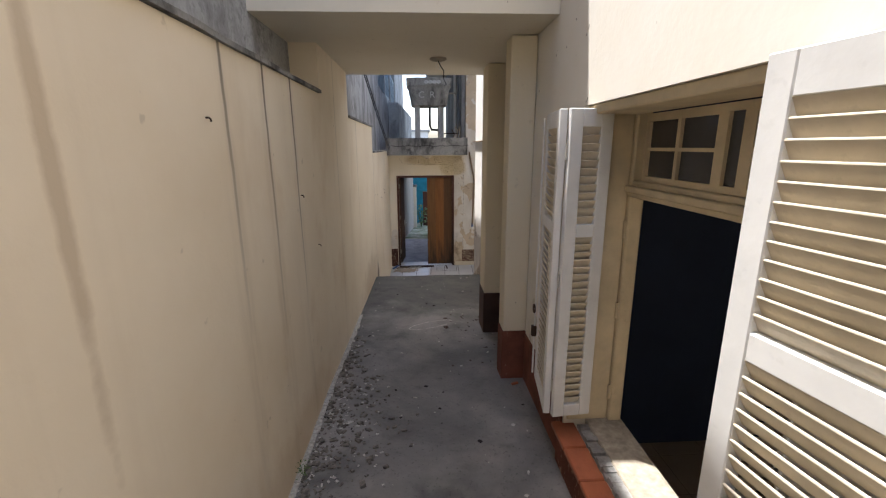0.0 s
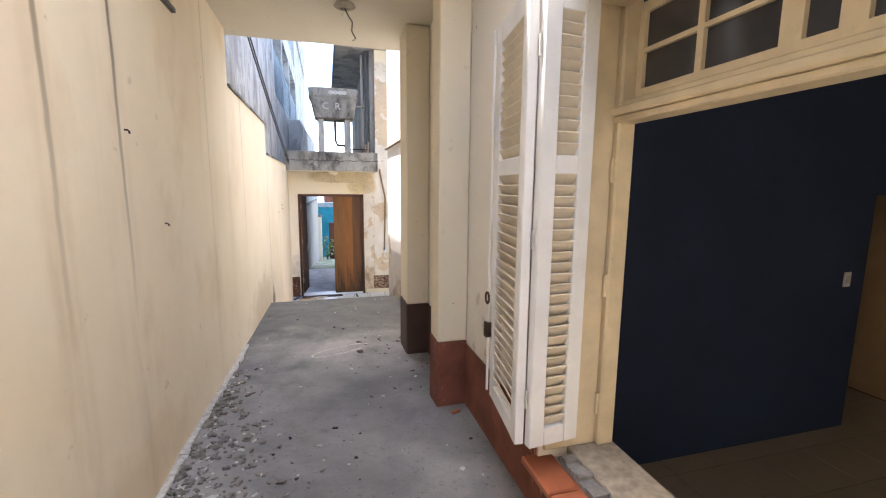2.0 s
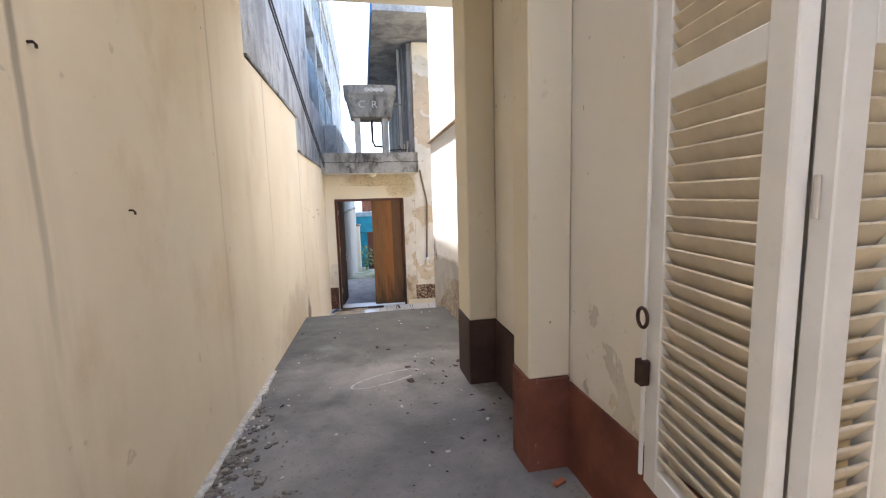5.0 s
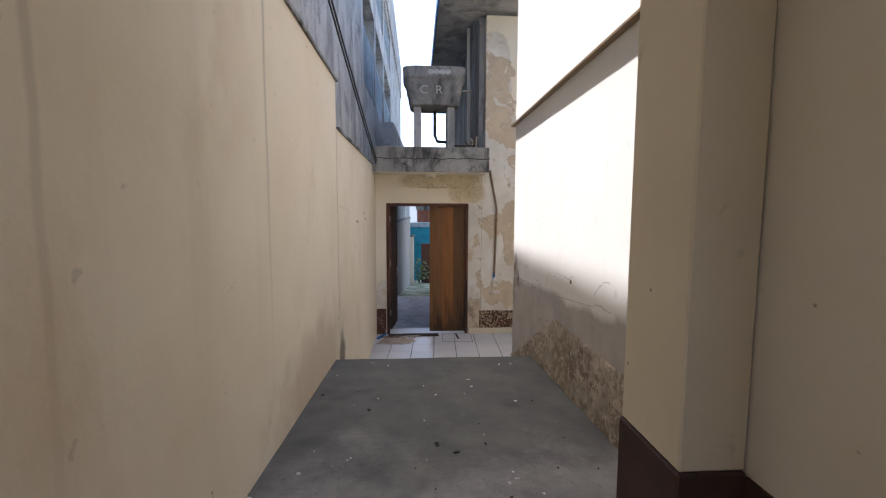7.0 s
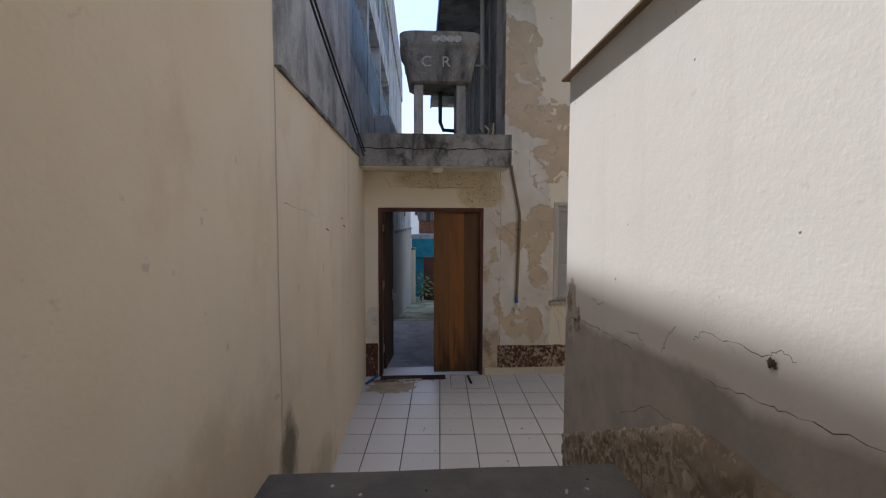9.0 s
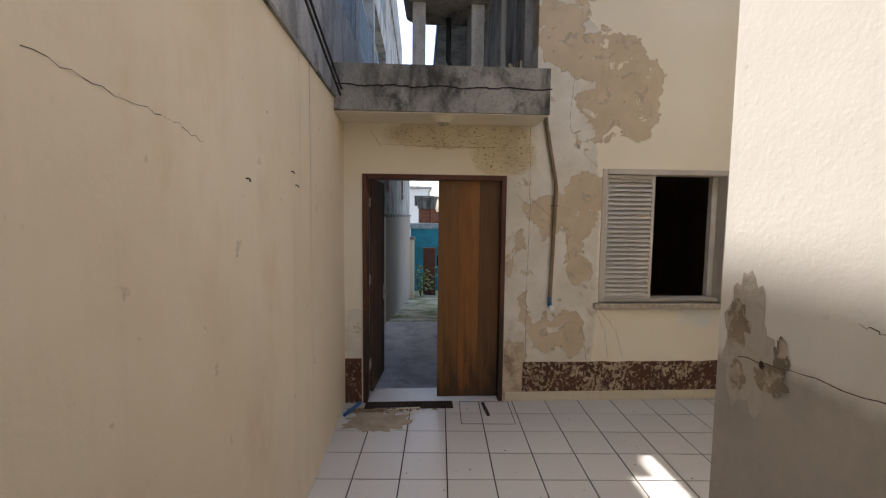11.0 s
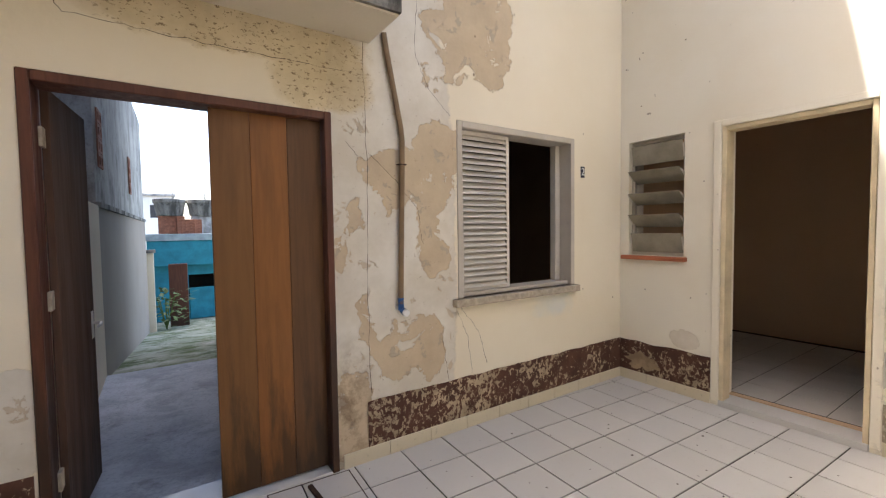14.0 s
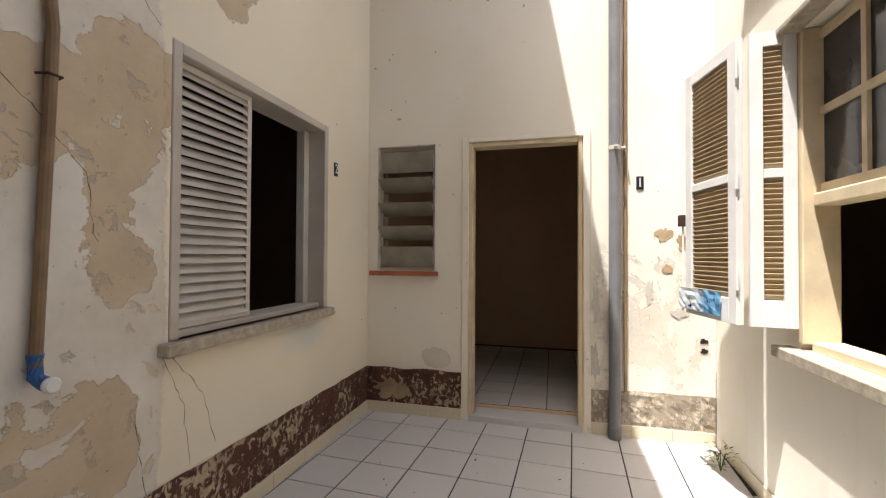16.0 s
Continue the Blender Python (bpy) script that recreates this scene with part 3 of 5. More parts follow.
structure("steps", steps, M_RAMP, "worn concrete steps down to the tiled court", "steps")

# boundary wall with its stepped top
for name, y0, y1, top in (("wall_west", -4.0, 3.36, 2.61), ("wall_west_tall", 3.36, 4.62, 2.96), ("wall_west_middle", 4.62, 6.79, 2.52), ("wall_west_low", 6.79, 10.09, 2.13)):
    bm = bmesh.new()
    slab(bm, XL - 0.2, XL, y0, y1, -0.9, top)
    structure(name, bm, M_WALL, "cream painted boundary wall with long stains", "wall")

# front part of the house
WIN = (0.80, 2.16, 0.62, 2.42)
structure("wall_house_front", pierced("y", XF, XF + 0.33, -4.0, 4.398, -0.9, 4.4, (WIN,)), M_FRONT, "off-white plaster house wall with a low window", "wall")
structure("wall_house_side", pierced("y", XR, XR + 0.3, 4.40, YH, -0.9, 4.4), M_SIDE, "sunlit white plaster house wall", "wall")
YW = (1.25, 2.63, 0.28, 1.79)
structure("wall_house_court", pierced("x", YH, YH - 0.15, XR + 0.302, XE + 0.3, -0.9, 4.4, (YW,)), M_COURT2, "sunlit cream wall with a shuttered window", "wall")

# carport slab
bm = bmesh.new()
slab(bm, XL - 0.25, XF - 0.002, 2.64, 4.78, 2.962, 3.25)
slab(bm, XF - 0.002, XR - 0.002, 4.40, 4.78, 2.962, 3.25)
structure("ceiling", bm, M_CEIL, "flat cream plaster carport ceiling", "ceiling")
# Block above the view, added to keep sun off the far shutter.
bm = bmesh.new()
slab(bm, XL - 0.15, XF - 0.002, 2.645, 4.775, 3.252, 5.2)
slab(bm, XF - 0.002, XR - 0.002, 4.40, 4.775, 3.252, 5.2)
structure("wall_upper_storey", bm, M_CONC, "unseen stained wall on the carport slab, added for its shadow", "wall")
for i, (y0, y1, x0) in enumerate(((3.09, 3.27, 0.615), (4.09, 4.40, 0.614))):
    pier = thing("pier", (0, 0, 0), "cream painted pier with a red-brown base" if i == 0 else "cream painted pier with a dark brown base", "pier", "carport piers", "structure")
    part("shaft", box(x0, XF - 0.002, y0, y1, (0.797, 0.76)[i], 2.958, 0.006), M_PIER, pier)
    part("plinth", box(x0 - 0.006, XF - 0.002, y0 - 0.006, y1 + 0.006, ramp_z(y0) - 0.02, (0.796, 0.759)[i], 0.006), M_DADO_RED if i == 0 else M_DADO_DK, pier)

# court
DOOR = (-0.585, 0.775, -0.9, 1.56)
WIND = (1.70, 2.995, 0.34, 1.64)
structure("wall_back", pierced("x", YB, YB + 0.2, XL - 0.2, XE + 0.3, -0.9, 2.034, (DOOR, WIND)), M_BACK, "cream back wall with peeling paint", "wall")
structure("wall_back_upper", pierced("x", YB, YB + 0.2, 1.042, XE + 0.3, 2.034, 4.55), M_BACK, "upper cream back wall with peeling paint", "wall")
LOU = (9.48, 10.0, 0.58, 1.655)
DOOR2 = (8.29, 9.19, -0.9, 1.645)
structure("wall_east", pierced("y", XE, XE + 0.25, YH + 0.002, YB - 0.002, -0.9, 4.4, (LOU, DOOR2)), M_COURT, "cream court wall with a doorway and louvres", "wall")
bm = bmesh.new()
slab(bm, XL - 0.1, XE + 0.1, 7.35, YB + 0.05, -0.9, ZC - 0.006)
court = structure("floor_court", bm, M_GROUT, "white ceramic tiled court floor with dark joints", "floor")
bm = bmesh.new()
slab(bm, XL - 0.02, 1.04, 9.67, YB + 2.2, 2.035, 2.41)
structure("canopy_slab", bm, M_CONC, "mould-stained concrete canopy slab", "slab")

bm = bmesh.new()
slab(bm, XL + 0.002, 1.03, 9.69, YB - 0.002, 2.022, 2.0335)
structure("canopy_soffit", bm, M_CEIL, "cream painted underside of the canopy", "ceiling")

bm = bmesh.new()
for k in range(90):
    x = XL + 0.01 + k * 0.02
    z = 2.235 + 0.018 * noise.noise((x * 5, 0, 0)) + 0.008 * noise.noise((x * 20, 3, 0))
    slab(bm, x, x + 0.0205, 9.667, 9.671, z - 0.004, z + 0.004 + 0.004 * random.random())
structure("canopy_crack", bm, M_DARK, "long dark crack along the canopy edge", "crack")

# back building above and behind
bm = bmesh.new()
slab(bm, 0.96, 1.15, YB + 0.202, 16.5, 2.06, 4.6)
structure("wall_back_side", bm, M_NEIGH, "grey plaster side wall with pipes", "wall")
bm = bmesh.new()
slab(bm, 0.27, 6.0, 8.92, 16.8, 4.62, 4.75)
structure("roof_eave", bm, M_NEIGH, "overhanging eave with a blue edge", "roof")

# neighbour building with two open balcony floors
BALC = ((10.4, 12.3, 3.6, 5.35), (12.55, 14.6, 3.6, 5.35), (14.85, 17.5, 3.6, 5.35), (10.4, 12.3, 5.9, 7.1), (12.55, 14.6, 5.9, 7.1), (14.85, 17.5, 5.9, 7.1))
XN = XL - 0.205
# Unseen top cut lower before y 4.6, letting sun reach the low window.
structure("wall_neighbour", pierced("y", XN, XN - 0.2, -4.0, 26.0, -3.5, 7.3, (*BALC, (-4.1, 4.6, 6.95, 7.9))), M_NEIGH, "grey weathered neighbouring building with balconies", "wall")
bm = bmesh.new()
slab(bm, -2.6, -2.4, 9.0, 19.0, 3.0, 7.3)
slab(bm, -2.4, XN - 0.202, 9.0, 19.0, 5.45, 5.8)
slab(bm, -2.4, XN - 0.202, 9.0, 19.0, 3.3, 3.55)
structure("balcony_inside", bm, M_HOUSE, "shaded inside of the neighbouring balconies", "wall")
# Unseen roof; its step heights are set to shape the court's sun patch.
bm = bmesh.new()
for y0, y1, top in ((4.6, 9.2, 7.47), (9.2, 10.5, 7.62), (10.5, 10.72, 8.2), (10.72, 11.06, 8.34), (11.06, 26.0, 8.75)):
    slab(bm, -6.0, XN + 0.05, y0, y1 - 0.002, 7.302, top)
slab(bm, -6.0, XN + 0.05, -4.0, 4.598, 6.952, 7.05)
structure("roof_neighbour", bm, M_NEIGH, "unseen stepped roof on the neighbouring building, shaped to mask the sun", "roof")

# ground
bm = bmesh.new()
slab(bm, XL - 0.3, 6.0, 10.412, 13.3, -1.2, -0.66)
structure("alley_floor", bm, M_LANE, "bluish grey concrete alley floor", "floor")
bm = bmesh.new()
v = [bm.verts.new(q) for q in ((XL - 0.3, 13.3, -0.70), (6.0, 13.3, -0.70), (6.0, 25.0, -2.2), (XL - 0.3, 25.0, -2.2))]
bm.faces.new(v)
structure("alley_slope", bm, M_ALLEY, "mossy concrete alley sloping down", "floor")
bm = bmesh.new()
slab(bm, -300, 300, -300, 600, -3.6, -3.5)
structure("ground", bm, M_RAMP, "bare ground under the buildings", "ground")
bm = bmesh.new()
slab(bm, XL - 0.15, 6.0, -4.2, -4.0, -3.5, 5.0)
structure("wall_front_end", bm, M_WALL, "plain cream wall behind the walk", "wall")
bm = bmesh.new()
slab(bm, 0.785 + 0.2, 1.15, 10.292, 16.5, -3.5, 2.055)
structure("wall_alley_east", bm, M_NEIGH, "grey wall along the alley", "wall")
bm = bmesh.new()
slab(bm, XL - 0.19, -0.62, 10.292, 13.3, -3.5, 1.15)
structure("wall_alley_west", bm, M_WALL, "cream boundary wall along the alley", "wall")


def alley_x(y):
    """The far wall of the alley closes in a little as it goes away."""
    return -0.62 + 0.036 * (y - 13.3)


def leaning(y0, y1, set_back, z0, z1):
    bm = bmesh.new()
    plan = ((XL - 0.19, y0), (alley_x(y0) - set_back, y0), (alley_x(y1) - set_back, y1), (XL - 0.19, y1))
    low, high = ([bm.verts.new((x, y, z)) for x, y in plan] for z in (z0, z1))
    bm.faces.new(low[::-1])
    bm.faces.new(high)
    for k in range(4):
        bm.faces.new((low[k], low[(k + 1) % 4], high[(k + 1) % 4], high[k]))
    return bm


structure("wall_alley_west_far", leaning(13.302, 20.1, 0, -3.5, 1.13), M_BEIGE, "boundary wall along the alley, shade toned into its beige", "wall")
structure("wall_alley_coping", leaning(13.302, 20.12, -0.025, 1.132, 1.19), M_CONC, "dark stained coping of the alley wall", "trim")
structure("wall_neighbour_far", leaning(13.302, 20.1, 0.02, 1.192, 3.5), M_NEIGH, "grey plaster wall of the next building", "wall")

# room behind the low window, its floor well below the ramp
XI, XO, ZF, YR, ZT = 1.132, 5.22, -0.30, 3.10, 3.05
bm = bmesh.new()
slab(bm, XI, XO + 0.15, -2.0, 5.0, ZF - 0.2, ZF - 0.006)
room_floor = structure("floor_room", bm, M_GROUT, "beige ceramic tiled room floor", "floor")
structure("wall_room_north", pierced("x", YR, YR + 0.14, XI, XO - 0.002, ZF - 0.005, ZT, ((4.27, XO, ZF - 0.1, 1.695),)), M_BLUE, "navy blue painted room wall with a doorway", "wall")
bm = bmesh.new()
slab(bm, XO, XO + 0.15, -2.0, YR + 0.02, ZF - 0.005, ZT)
structure("wall_room_east", bm, M_ROOM, "off-white room wall with damp stains", "wall")
bm = bmesh.new()
slab(bm, XO, XO + 0.15, YR + 0.022, 4.8, ZF - 0.005, ZT)
structure("wall_passage_east", bm, M_TAN, "tan painted wall of the passage behind", "wall")
bm = bmesh.new()
slab(bm, XI, XO + 0.15, 4.6, 4.68, ZF - 0.005, ZT)
structure("wall_passage_north", bm, M_TAN, "plain tan end wall of the passage", "wall")
# Out of view; the wide opening is added to brighten the room.
structure("wall_room_south", pierced("x", -2.001, -2.2, XI, XO + 0.15, ZF - 0.2, ZT, ((1.6, 4.5, 0.55, 2.3),)), M_ROOM, "unseen off-white room wall, its opening added to light the room", "wall")
bm = bmesh.new()
slab(bm, XI, XO + 0.15, -2.2, 4.68, ZT + 0.002, ZT + 0.12)
structure("ceiling_room", bm, M_ROOM, "plain room ceiling", "ceiling")
bm = bmesh.new()
ends = [[bm.verts.new((x, y, z)) for x, z in ((4.29, 2.74), (XO - 0.002, 2.96), (XO - 0.002, ZT - 0.001), (4.22, ZT - 0.001))] for y in (-2.0, YR - 0.002)]
bm.faces.new(ends[0])
bm.faces.new(ends[1][::-1])
for k in range(4):
    bm.faces.new((ends[0][k], ends[1][k], ends[1][(k + 1) % 4], ends[0][(k + 1) % 4]))
structure("beam_room", bm, M_ROOM, "pale boxed beam with a sloping underside", "beam")

# plain roof and outer walls that close the house
bm = bmesh.new()
# Roof stops at y -2.2 so daylight reaches the added south opening.
slab(bm, XF, 5.6, -2.2, YH, 4.402, 4.55)
structure("roof_house", bm, M_NEIGH, "flat roof of the house", "roof")
bm = bmesh.new()
slab(bm, 5.4, 5.6, -4.0, YH, -3.5, 4.4)
structure("wall_house_east", bm, M_HOUSE, "plain outer wall of the house", "wall")

# dark rooms behind the court's openings
def dark_room(name, x0, x1, y0, y1, z0, z1, gap, material, label):
    """Five thin walls of a closed room, open at the side named by gap."""
    bm = bmesh.new()
    t = 0.05
    sides = {"x0": (x0 - t, x0, y0, y1, z0, z1), "x1": (x1, x1 + t, y0, y1, z0, z1), "y0": (x0 - t, x1 + t, y0 - t, y0, z0, z1),
             "y1": (x0 - t, x1 + t, y1, y1 + t, z0, z1), "top": (x0 - t, x1 + t, y0 - t, y1 + t, z1, z1 + t), "low": (x0 - t, x1 + t, y0 - t, y1 + t, z0 - t, z0)}
    for key, b in sides.items():
        if key != gap:
            slab(bm, *b)
    return structure(name, bm, material, label, "room")


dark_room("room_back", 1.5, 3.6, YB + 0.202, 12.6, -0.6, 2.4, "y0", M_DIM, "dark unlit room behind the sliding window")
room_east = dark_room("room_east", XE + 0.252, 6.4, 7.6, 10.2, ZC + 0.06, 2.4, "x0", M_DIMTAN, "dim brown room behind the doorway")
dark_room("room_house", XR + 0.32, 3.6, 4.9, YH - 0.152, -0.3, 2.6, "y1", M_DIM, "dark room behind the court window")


# ---- shutters and the low window ----
def slat_bm(w, tilt, depth=0.05, thick=0.007):
    return box(0, w, -depth / 2, depth / 2, -thick / 2, thick / 2, 0.002, pose(0, 0, 0, tilt, 0, 0))


SLATS = {}


def shutter_leaf(parent, w, h, zones, stile, name="leaf", flip=1, pitch=0.040, paint=None):
    """One louvred leaf with its foot at the origin, running along +x; zones are the heights of the louvred fields."""
    bm = bmesh.new()
    t = 0.018
    slab(bm, 0, stile, -t, t, 0, h)
    slab(bm, w - stile, w, -t, t, 0, h)
    cuts = [0] + [v for z in zones for v in z] + [h]
    for z0, z1 in zip(cuts[0::2], cuts[1::2]):
        slab(bm, stile, w - stile, -t + 0.001, t - 0.001, z0, z1)
    soft(bm, 0.003)
    leaf = part(name, bm, M_SHUTTER, parent)
    key = (round(w - 2 * stile, 4), flip, pitch)
    for z0, z1 in zones:
        count = max(2, round((z1 - z0) / pitch))
        for i in range(count):
            if key not in SLATS:
                SLATS[key] = mesh_of(slat_bm(w - 2 * stile + 0.01, 60 * flip, 0.053 * pitch / 0.04), "slat")
                SLATS[key].materials.append(paint or M_SLAT)
            s = new("slat", SLATS[key])
            s.parent = leaf
            s.matrix_basis = pose(stile - 0.005, 0, z0 + (i + 0.5) * (z1 - z0) / count, random.uniform(-2, 2), 0, random.uniform(-0.2, 0.2))
    return leaf


def place(ob, x, y, z, toward):
    """Stands a leaf at x, y, z and turns its +x towards a point."""
    ob.matrix_basis = pose(x, y, z, 0, 0, math.degrees(math.atan2(toward[1] - y, toward[0] - x)))


ZONES = ((0.07, 1.02), (1.085, 1.555))
for i, (jy, fold, end) in enumerate(((2.075, (0.690, 2.055), (0.722, 2.465)), (0.83, (0.698, 0.88), (0.74, 0.455)))):
    sh = thing("window_shutter", (0, 0, 0), "white folding louvred window shutter, folded open", "shutter", "house window shutters")
    a = shutter_leaf(sh, 0.215, 1.64, ZONES, 0.062, "inner_leaf", 1)
    place(a, 0.905, jy, 0.76, fold)
    b = shutter_leaf(sh, 0.405, 1.64, ZONES, 0.06, "outer_leaf", 1 if i == 0 else -1)
    place(b, fold[0] - 0.022, fold[1] + (0.02 if i == 0 else -0.02), 0.76, end)
    for z in (0.95, 1.55, 2.2):
        k = part("hinge", lathe(((0.005, -0.035), (0.005, 0.035)), (fold[0] - 0.006, fold[1] + (0.003 if i == 0 else -0.003), z), 8), M_ALU, sh)
    if i == 0:
        part("bolt_bar", tube(((0.690, 2.47, 0.79), (0.690, 2.47, 2.38)), 0.006, 8), M_SHUTTER, sh)
        part("pull_ring", tube([(0.682, 2.47 + 0.02 * math.cos(q), 1.235 + 0.026 * math.sin(q)) for q in (k * math.pi / 8 for k in range(17))], 0.005, 6), M_IRON, sh, "rusty iron pull ring")
        part("latch", box(0.672, 0.700, 2.455, 2.485, 1.05, 1.12, 0.003), M_IRON, sh, "rusty iron latch")

# window lining, frame and transom light
win = thing("window_1", (0, 0, 0), "cream wooden window frame with a glazed transom", "window", "", "structure")
Y0, Y1 = WIN[0], WIN[1]
part("lining", box(0.815, 1.05, Y1 - 0.02, Y1 - 0.001, 0.665, 2.418, 0.006), M_FRAME, win)
part("lining", box(0.815, 1.05, Y0 + 0.001, Y0 + 0.02, 0.665, 2.418, 0.006), M_FRAME, win)
part("head", box(0.815, 1.05, Y0 + 0.046, Y1 - 0.046, 2.375, 2.419, 0.006), M_FRAME, win)
for y0, y1 in ((Y1 - 0.045, Y1 - 0.001), (Y0 + 0.001, Y0 + 0.045)):
    part("jamb", box(1.051, 1.126, y0, y1, 0.665, 2.418, 0.008), M_FRAME, win)
bar = bmesh.new()
for x0, z0, z1 in ((1.04, 1.975, 2.0), (1.025, 2.0, 2.03), (1.055, 2.03, 2.055)):
    slab(bar, x0, 1.13, Y0 + 0.03, Y1 - 0.022, z0, z1)
soft(bar, 0.005)
part("transom_bar", bar, M_FRAME, win)
for y0, y1, rows in ((1.555, 2.055, 2), (1.425, 1.525, 1), (0.905, 1.395, 2)):
    sash = part("sash", pierced("y", 1.075, 1.11, y0 - 0.015, y1 + 0.015, 2.057, 2.374,
                [(y0 + 0.012 + k * (y1 - y0) / (2 if rows == 2 else 1), y0 + (k + 1) * (y1 - y0) / (2 if rows == 2 else 1) - 0.012,
                  2.083 + r * 0.135 if rows == 2 else 2.083, 2.203 + r * 0.135 if rows == 2 else 2.345) for k in range(2 if rows == 2 else 1) for r in range(rows)]), M_FRAME, win)
    cols = 2 if rows == 2 else 1
    for k in range(cols):
        for r in range(rows):
            part("pane", box(1.09, 1.094, y0 + 0.008 + k * (y1 - y0) / cols, y0 + (k + 1) * (y1 - y0) / cols - 0.008,
                             2.079 + (r * 0.135 if rows == 2 else 0), (2.207 + r * 0.135) if rows == 2 else 2.349, 0), M_PANE, sash, "dusty grey glass pane")
for z in (0.85, 1.35, 1.8):
    part("hinge", lathe(((0.009, -0.045), (0.009, 0.045)), (1.045, Y1 - 0.028, z), 8), M_FRAME, win)

# sill: stone inside, red tiles outside, broken mortar between
sill = thing("window_sill", (0, 0, 0), "broken pale stone sill with a red tile edge", "sill", "", "structure")
part("stone", box(0.93, 1.14, Y0 + 0.002, Y1 - 0.002, 0.621, 0.664, 0.006), M_STONE, sill)
mort = bmesh.new()
for i in range(40):
    y = Y0 + 0.02 + i * (Y1 - Y0 - 0.05) / 40
    slab(mort, 0.868 + random.uniform(-0.008, 0.008), 0.94 + random.uniform(-0.015, 0.0), y, y + 0.036, 0.6, 0.655 + random.uniform(-0.02, 0.008), None)
part("mortar", mort, M_NEIGH, sill, "crumbling dirty white mortar")
for i in range(6):
    y = Y0 - 0.02 + i * 0.235
    part("tile", box(0.735, 0.868, y, y + 0.229, 0.6, 0.632, 0.006, None), M_BRICKSILL, sill, "glazed red sill tile")
part("apron", box(0.765, 0.798, Y0 - 0.02, 2.17, 0.2, 0.598, 0.01), M_DADO_RED, sill, "red-brown painted apron under the sill")

# red-brown dado along the front wall, rough stucco further on
structure("dado_front", pierced("y", XF - 0.012, XF - 0.001, 2.172, 3.082, 0.2, 0.775), M_DADO_RED, "flaking red-brown dado on the house wall", "dado")
structure("dado_front_far", pierced("y", XF - 0.012, XF - 0.001, 3.28, 4.082, 0.2, 0.75), M_DADO_DK, "dark brown dado between the piers", "dado")


def stucco_sheet():
    bm = bmesh.new()
    ny, nz = 150, 60
    grid = []
    for i in range(ny + 1):
        y = 4.41 + i * (YH - 4.415) / ny
        row = []
        for j in range(nz + 1):
            top = 0.66 + 0.02 * noise.noise((y * 9, 4, 1)) + 0.012 * noise.noise((y * 30, 4, 1)) - 0.54 * max(0, y - 6.05)
            z = -0.9 + j * (top + 0.9) / nz
            bulge = 0.011 + 0.015 * noise.fractal((y * 20, z * 20, 3), 1.0, 2.0, 4)
            row.append(bm.verts.new((XR - max(0.002, bulge) * (0.2 if j == nz else 1), y, z)))
        grid.append(row)
    for a, b in zip(grid, grid[1:]):
        for j in range(nz):
            bm.faces.new((a[j], a[j + 1], b[j + 1], b[j]))
    ob = structure("dado_stucco", bm, M_STUCCO, "rough grey stucco dado of the side wall", "dado")
    ob.data.polygons.foreach_set("use_smooth", [True] * len(ob.data.polygons))


stucco_sheet()

# drip ledge on the side wall and round the corner
ledge = bmesh.new()
slab(ledge, XR - 0.045, XR - 0.002, 4.8, YH + 0.045, 2.29, 2.308)
slab(ledge, XR - 0.001, 3.2, YH + 0.002, YH + 0.045, 2.29, 2.308)
soft(ledge, 0.003)
tagged(part("drip_ledge", ledge, M_TUBE), "thin brown drip ledge along the house wall", "ledge", kind="structure")

# broken plaster and cement repair on the side wall


def plaster_patch(name, rim, y0, z0, size, material, label, depth=0.004):
    """A flat ragged patch on the side wall, built round its middle."""
    bm = bmesh.new()
    mid = bm.verts.new((XR - depth, y0, z0))
    ring = []
    for k in range(48):
        q = 2 * math.pi * k / 48
        r = 1 + 0.6 * noise.fractal((math.cos(q) * 2 + y0, math.sin(q) * 2, z0), 1.0, 2.0, 4)
        ring.append(bm.verts.new((XR - depth * 0.6, y0 + size[0] * r * math.cos(q), z0 + size[1] * r * math.sin(q) + rim * size[0] * math.cos(q))))
    for k in range(48):
        bm.faces.new((mid, ring[k], ring[(k + 1) % 48]))
    structure(name, bm, material, label, "patch")


plaster_patch("cement_patch", 0, 7.26, 0.80, (0.09, 0.17), M_CEMENT, "grey cement showing where plaster fell off", 0.0025)
for y, z, a, b in ((7.30, 0.86, 0.045, 0.06), (7.17, 0.73, 0.05, 0.035), (7.14, 0.80, 0.022, 0.05), (7.29, 0.70, 0.03, 0.04)):
    plaster_patch("broken_plaster", 0, y, z, (a, b), M_STUCCO, "broken plaster exposing brown masonry", 0.005)
plaster_patch("rusty_hole", 0, 7.2, 0.765, (0.009, 0.010), M_IRON, "small rusty hole in the broken plaster", 0.008)
plaster_patch("wall_hole", 0, 5.73, 0.985, (0.017, 0.014), M_CRACK, "small dark hole knocked in the plaster", 0.006)


def wall_crack(points, width=0.0016, across=Vector((1, 0, 0))):
    """A thin broken line on a wall whose normal is across."""
    bm = bmesh.new()
    pts = []
    for a, b in zip(points, points[1:]):
        for k in range(8):
            pts.append(Vector(a).lerp(Vector(b), k / 8))
    for a, b in zip(pts, pts[1:]):
        n = Vector((random.uniform(-1, 1) * (1 - abs(across.x)), random.uniform(-1, 1) * (1 - abs(across.y)), random.uniform(-1, 1))) * 0.007
        b += n
        d = (b - a).normalized()
        s = d.cross(across) * width * random.uniform(0.3, 1.2)
        bm.faces.new([bm.verts.new(v) for v in (a - s, a + s, b + s, b - s)])
    tagged(part("wall_crack", bm, M_CRACK), "thin dark crack in old plaster", "crack", "plaster cracks", "structure")


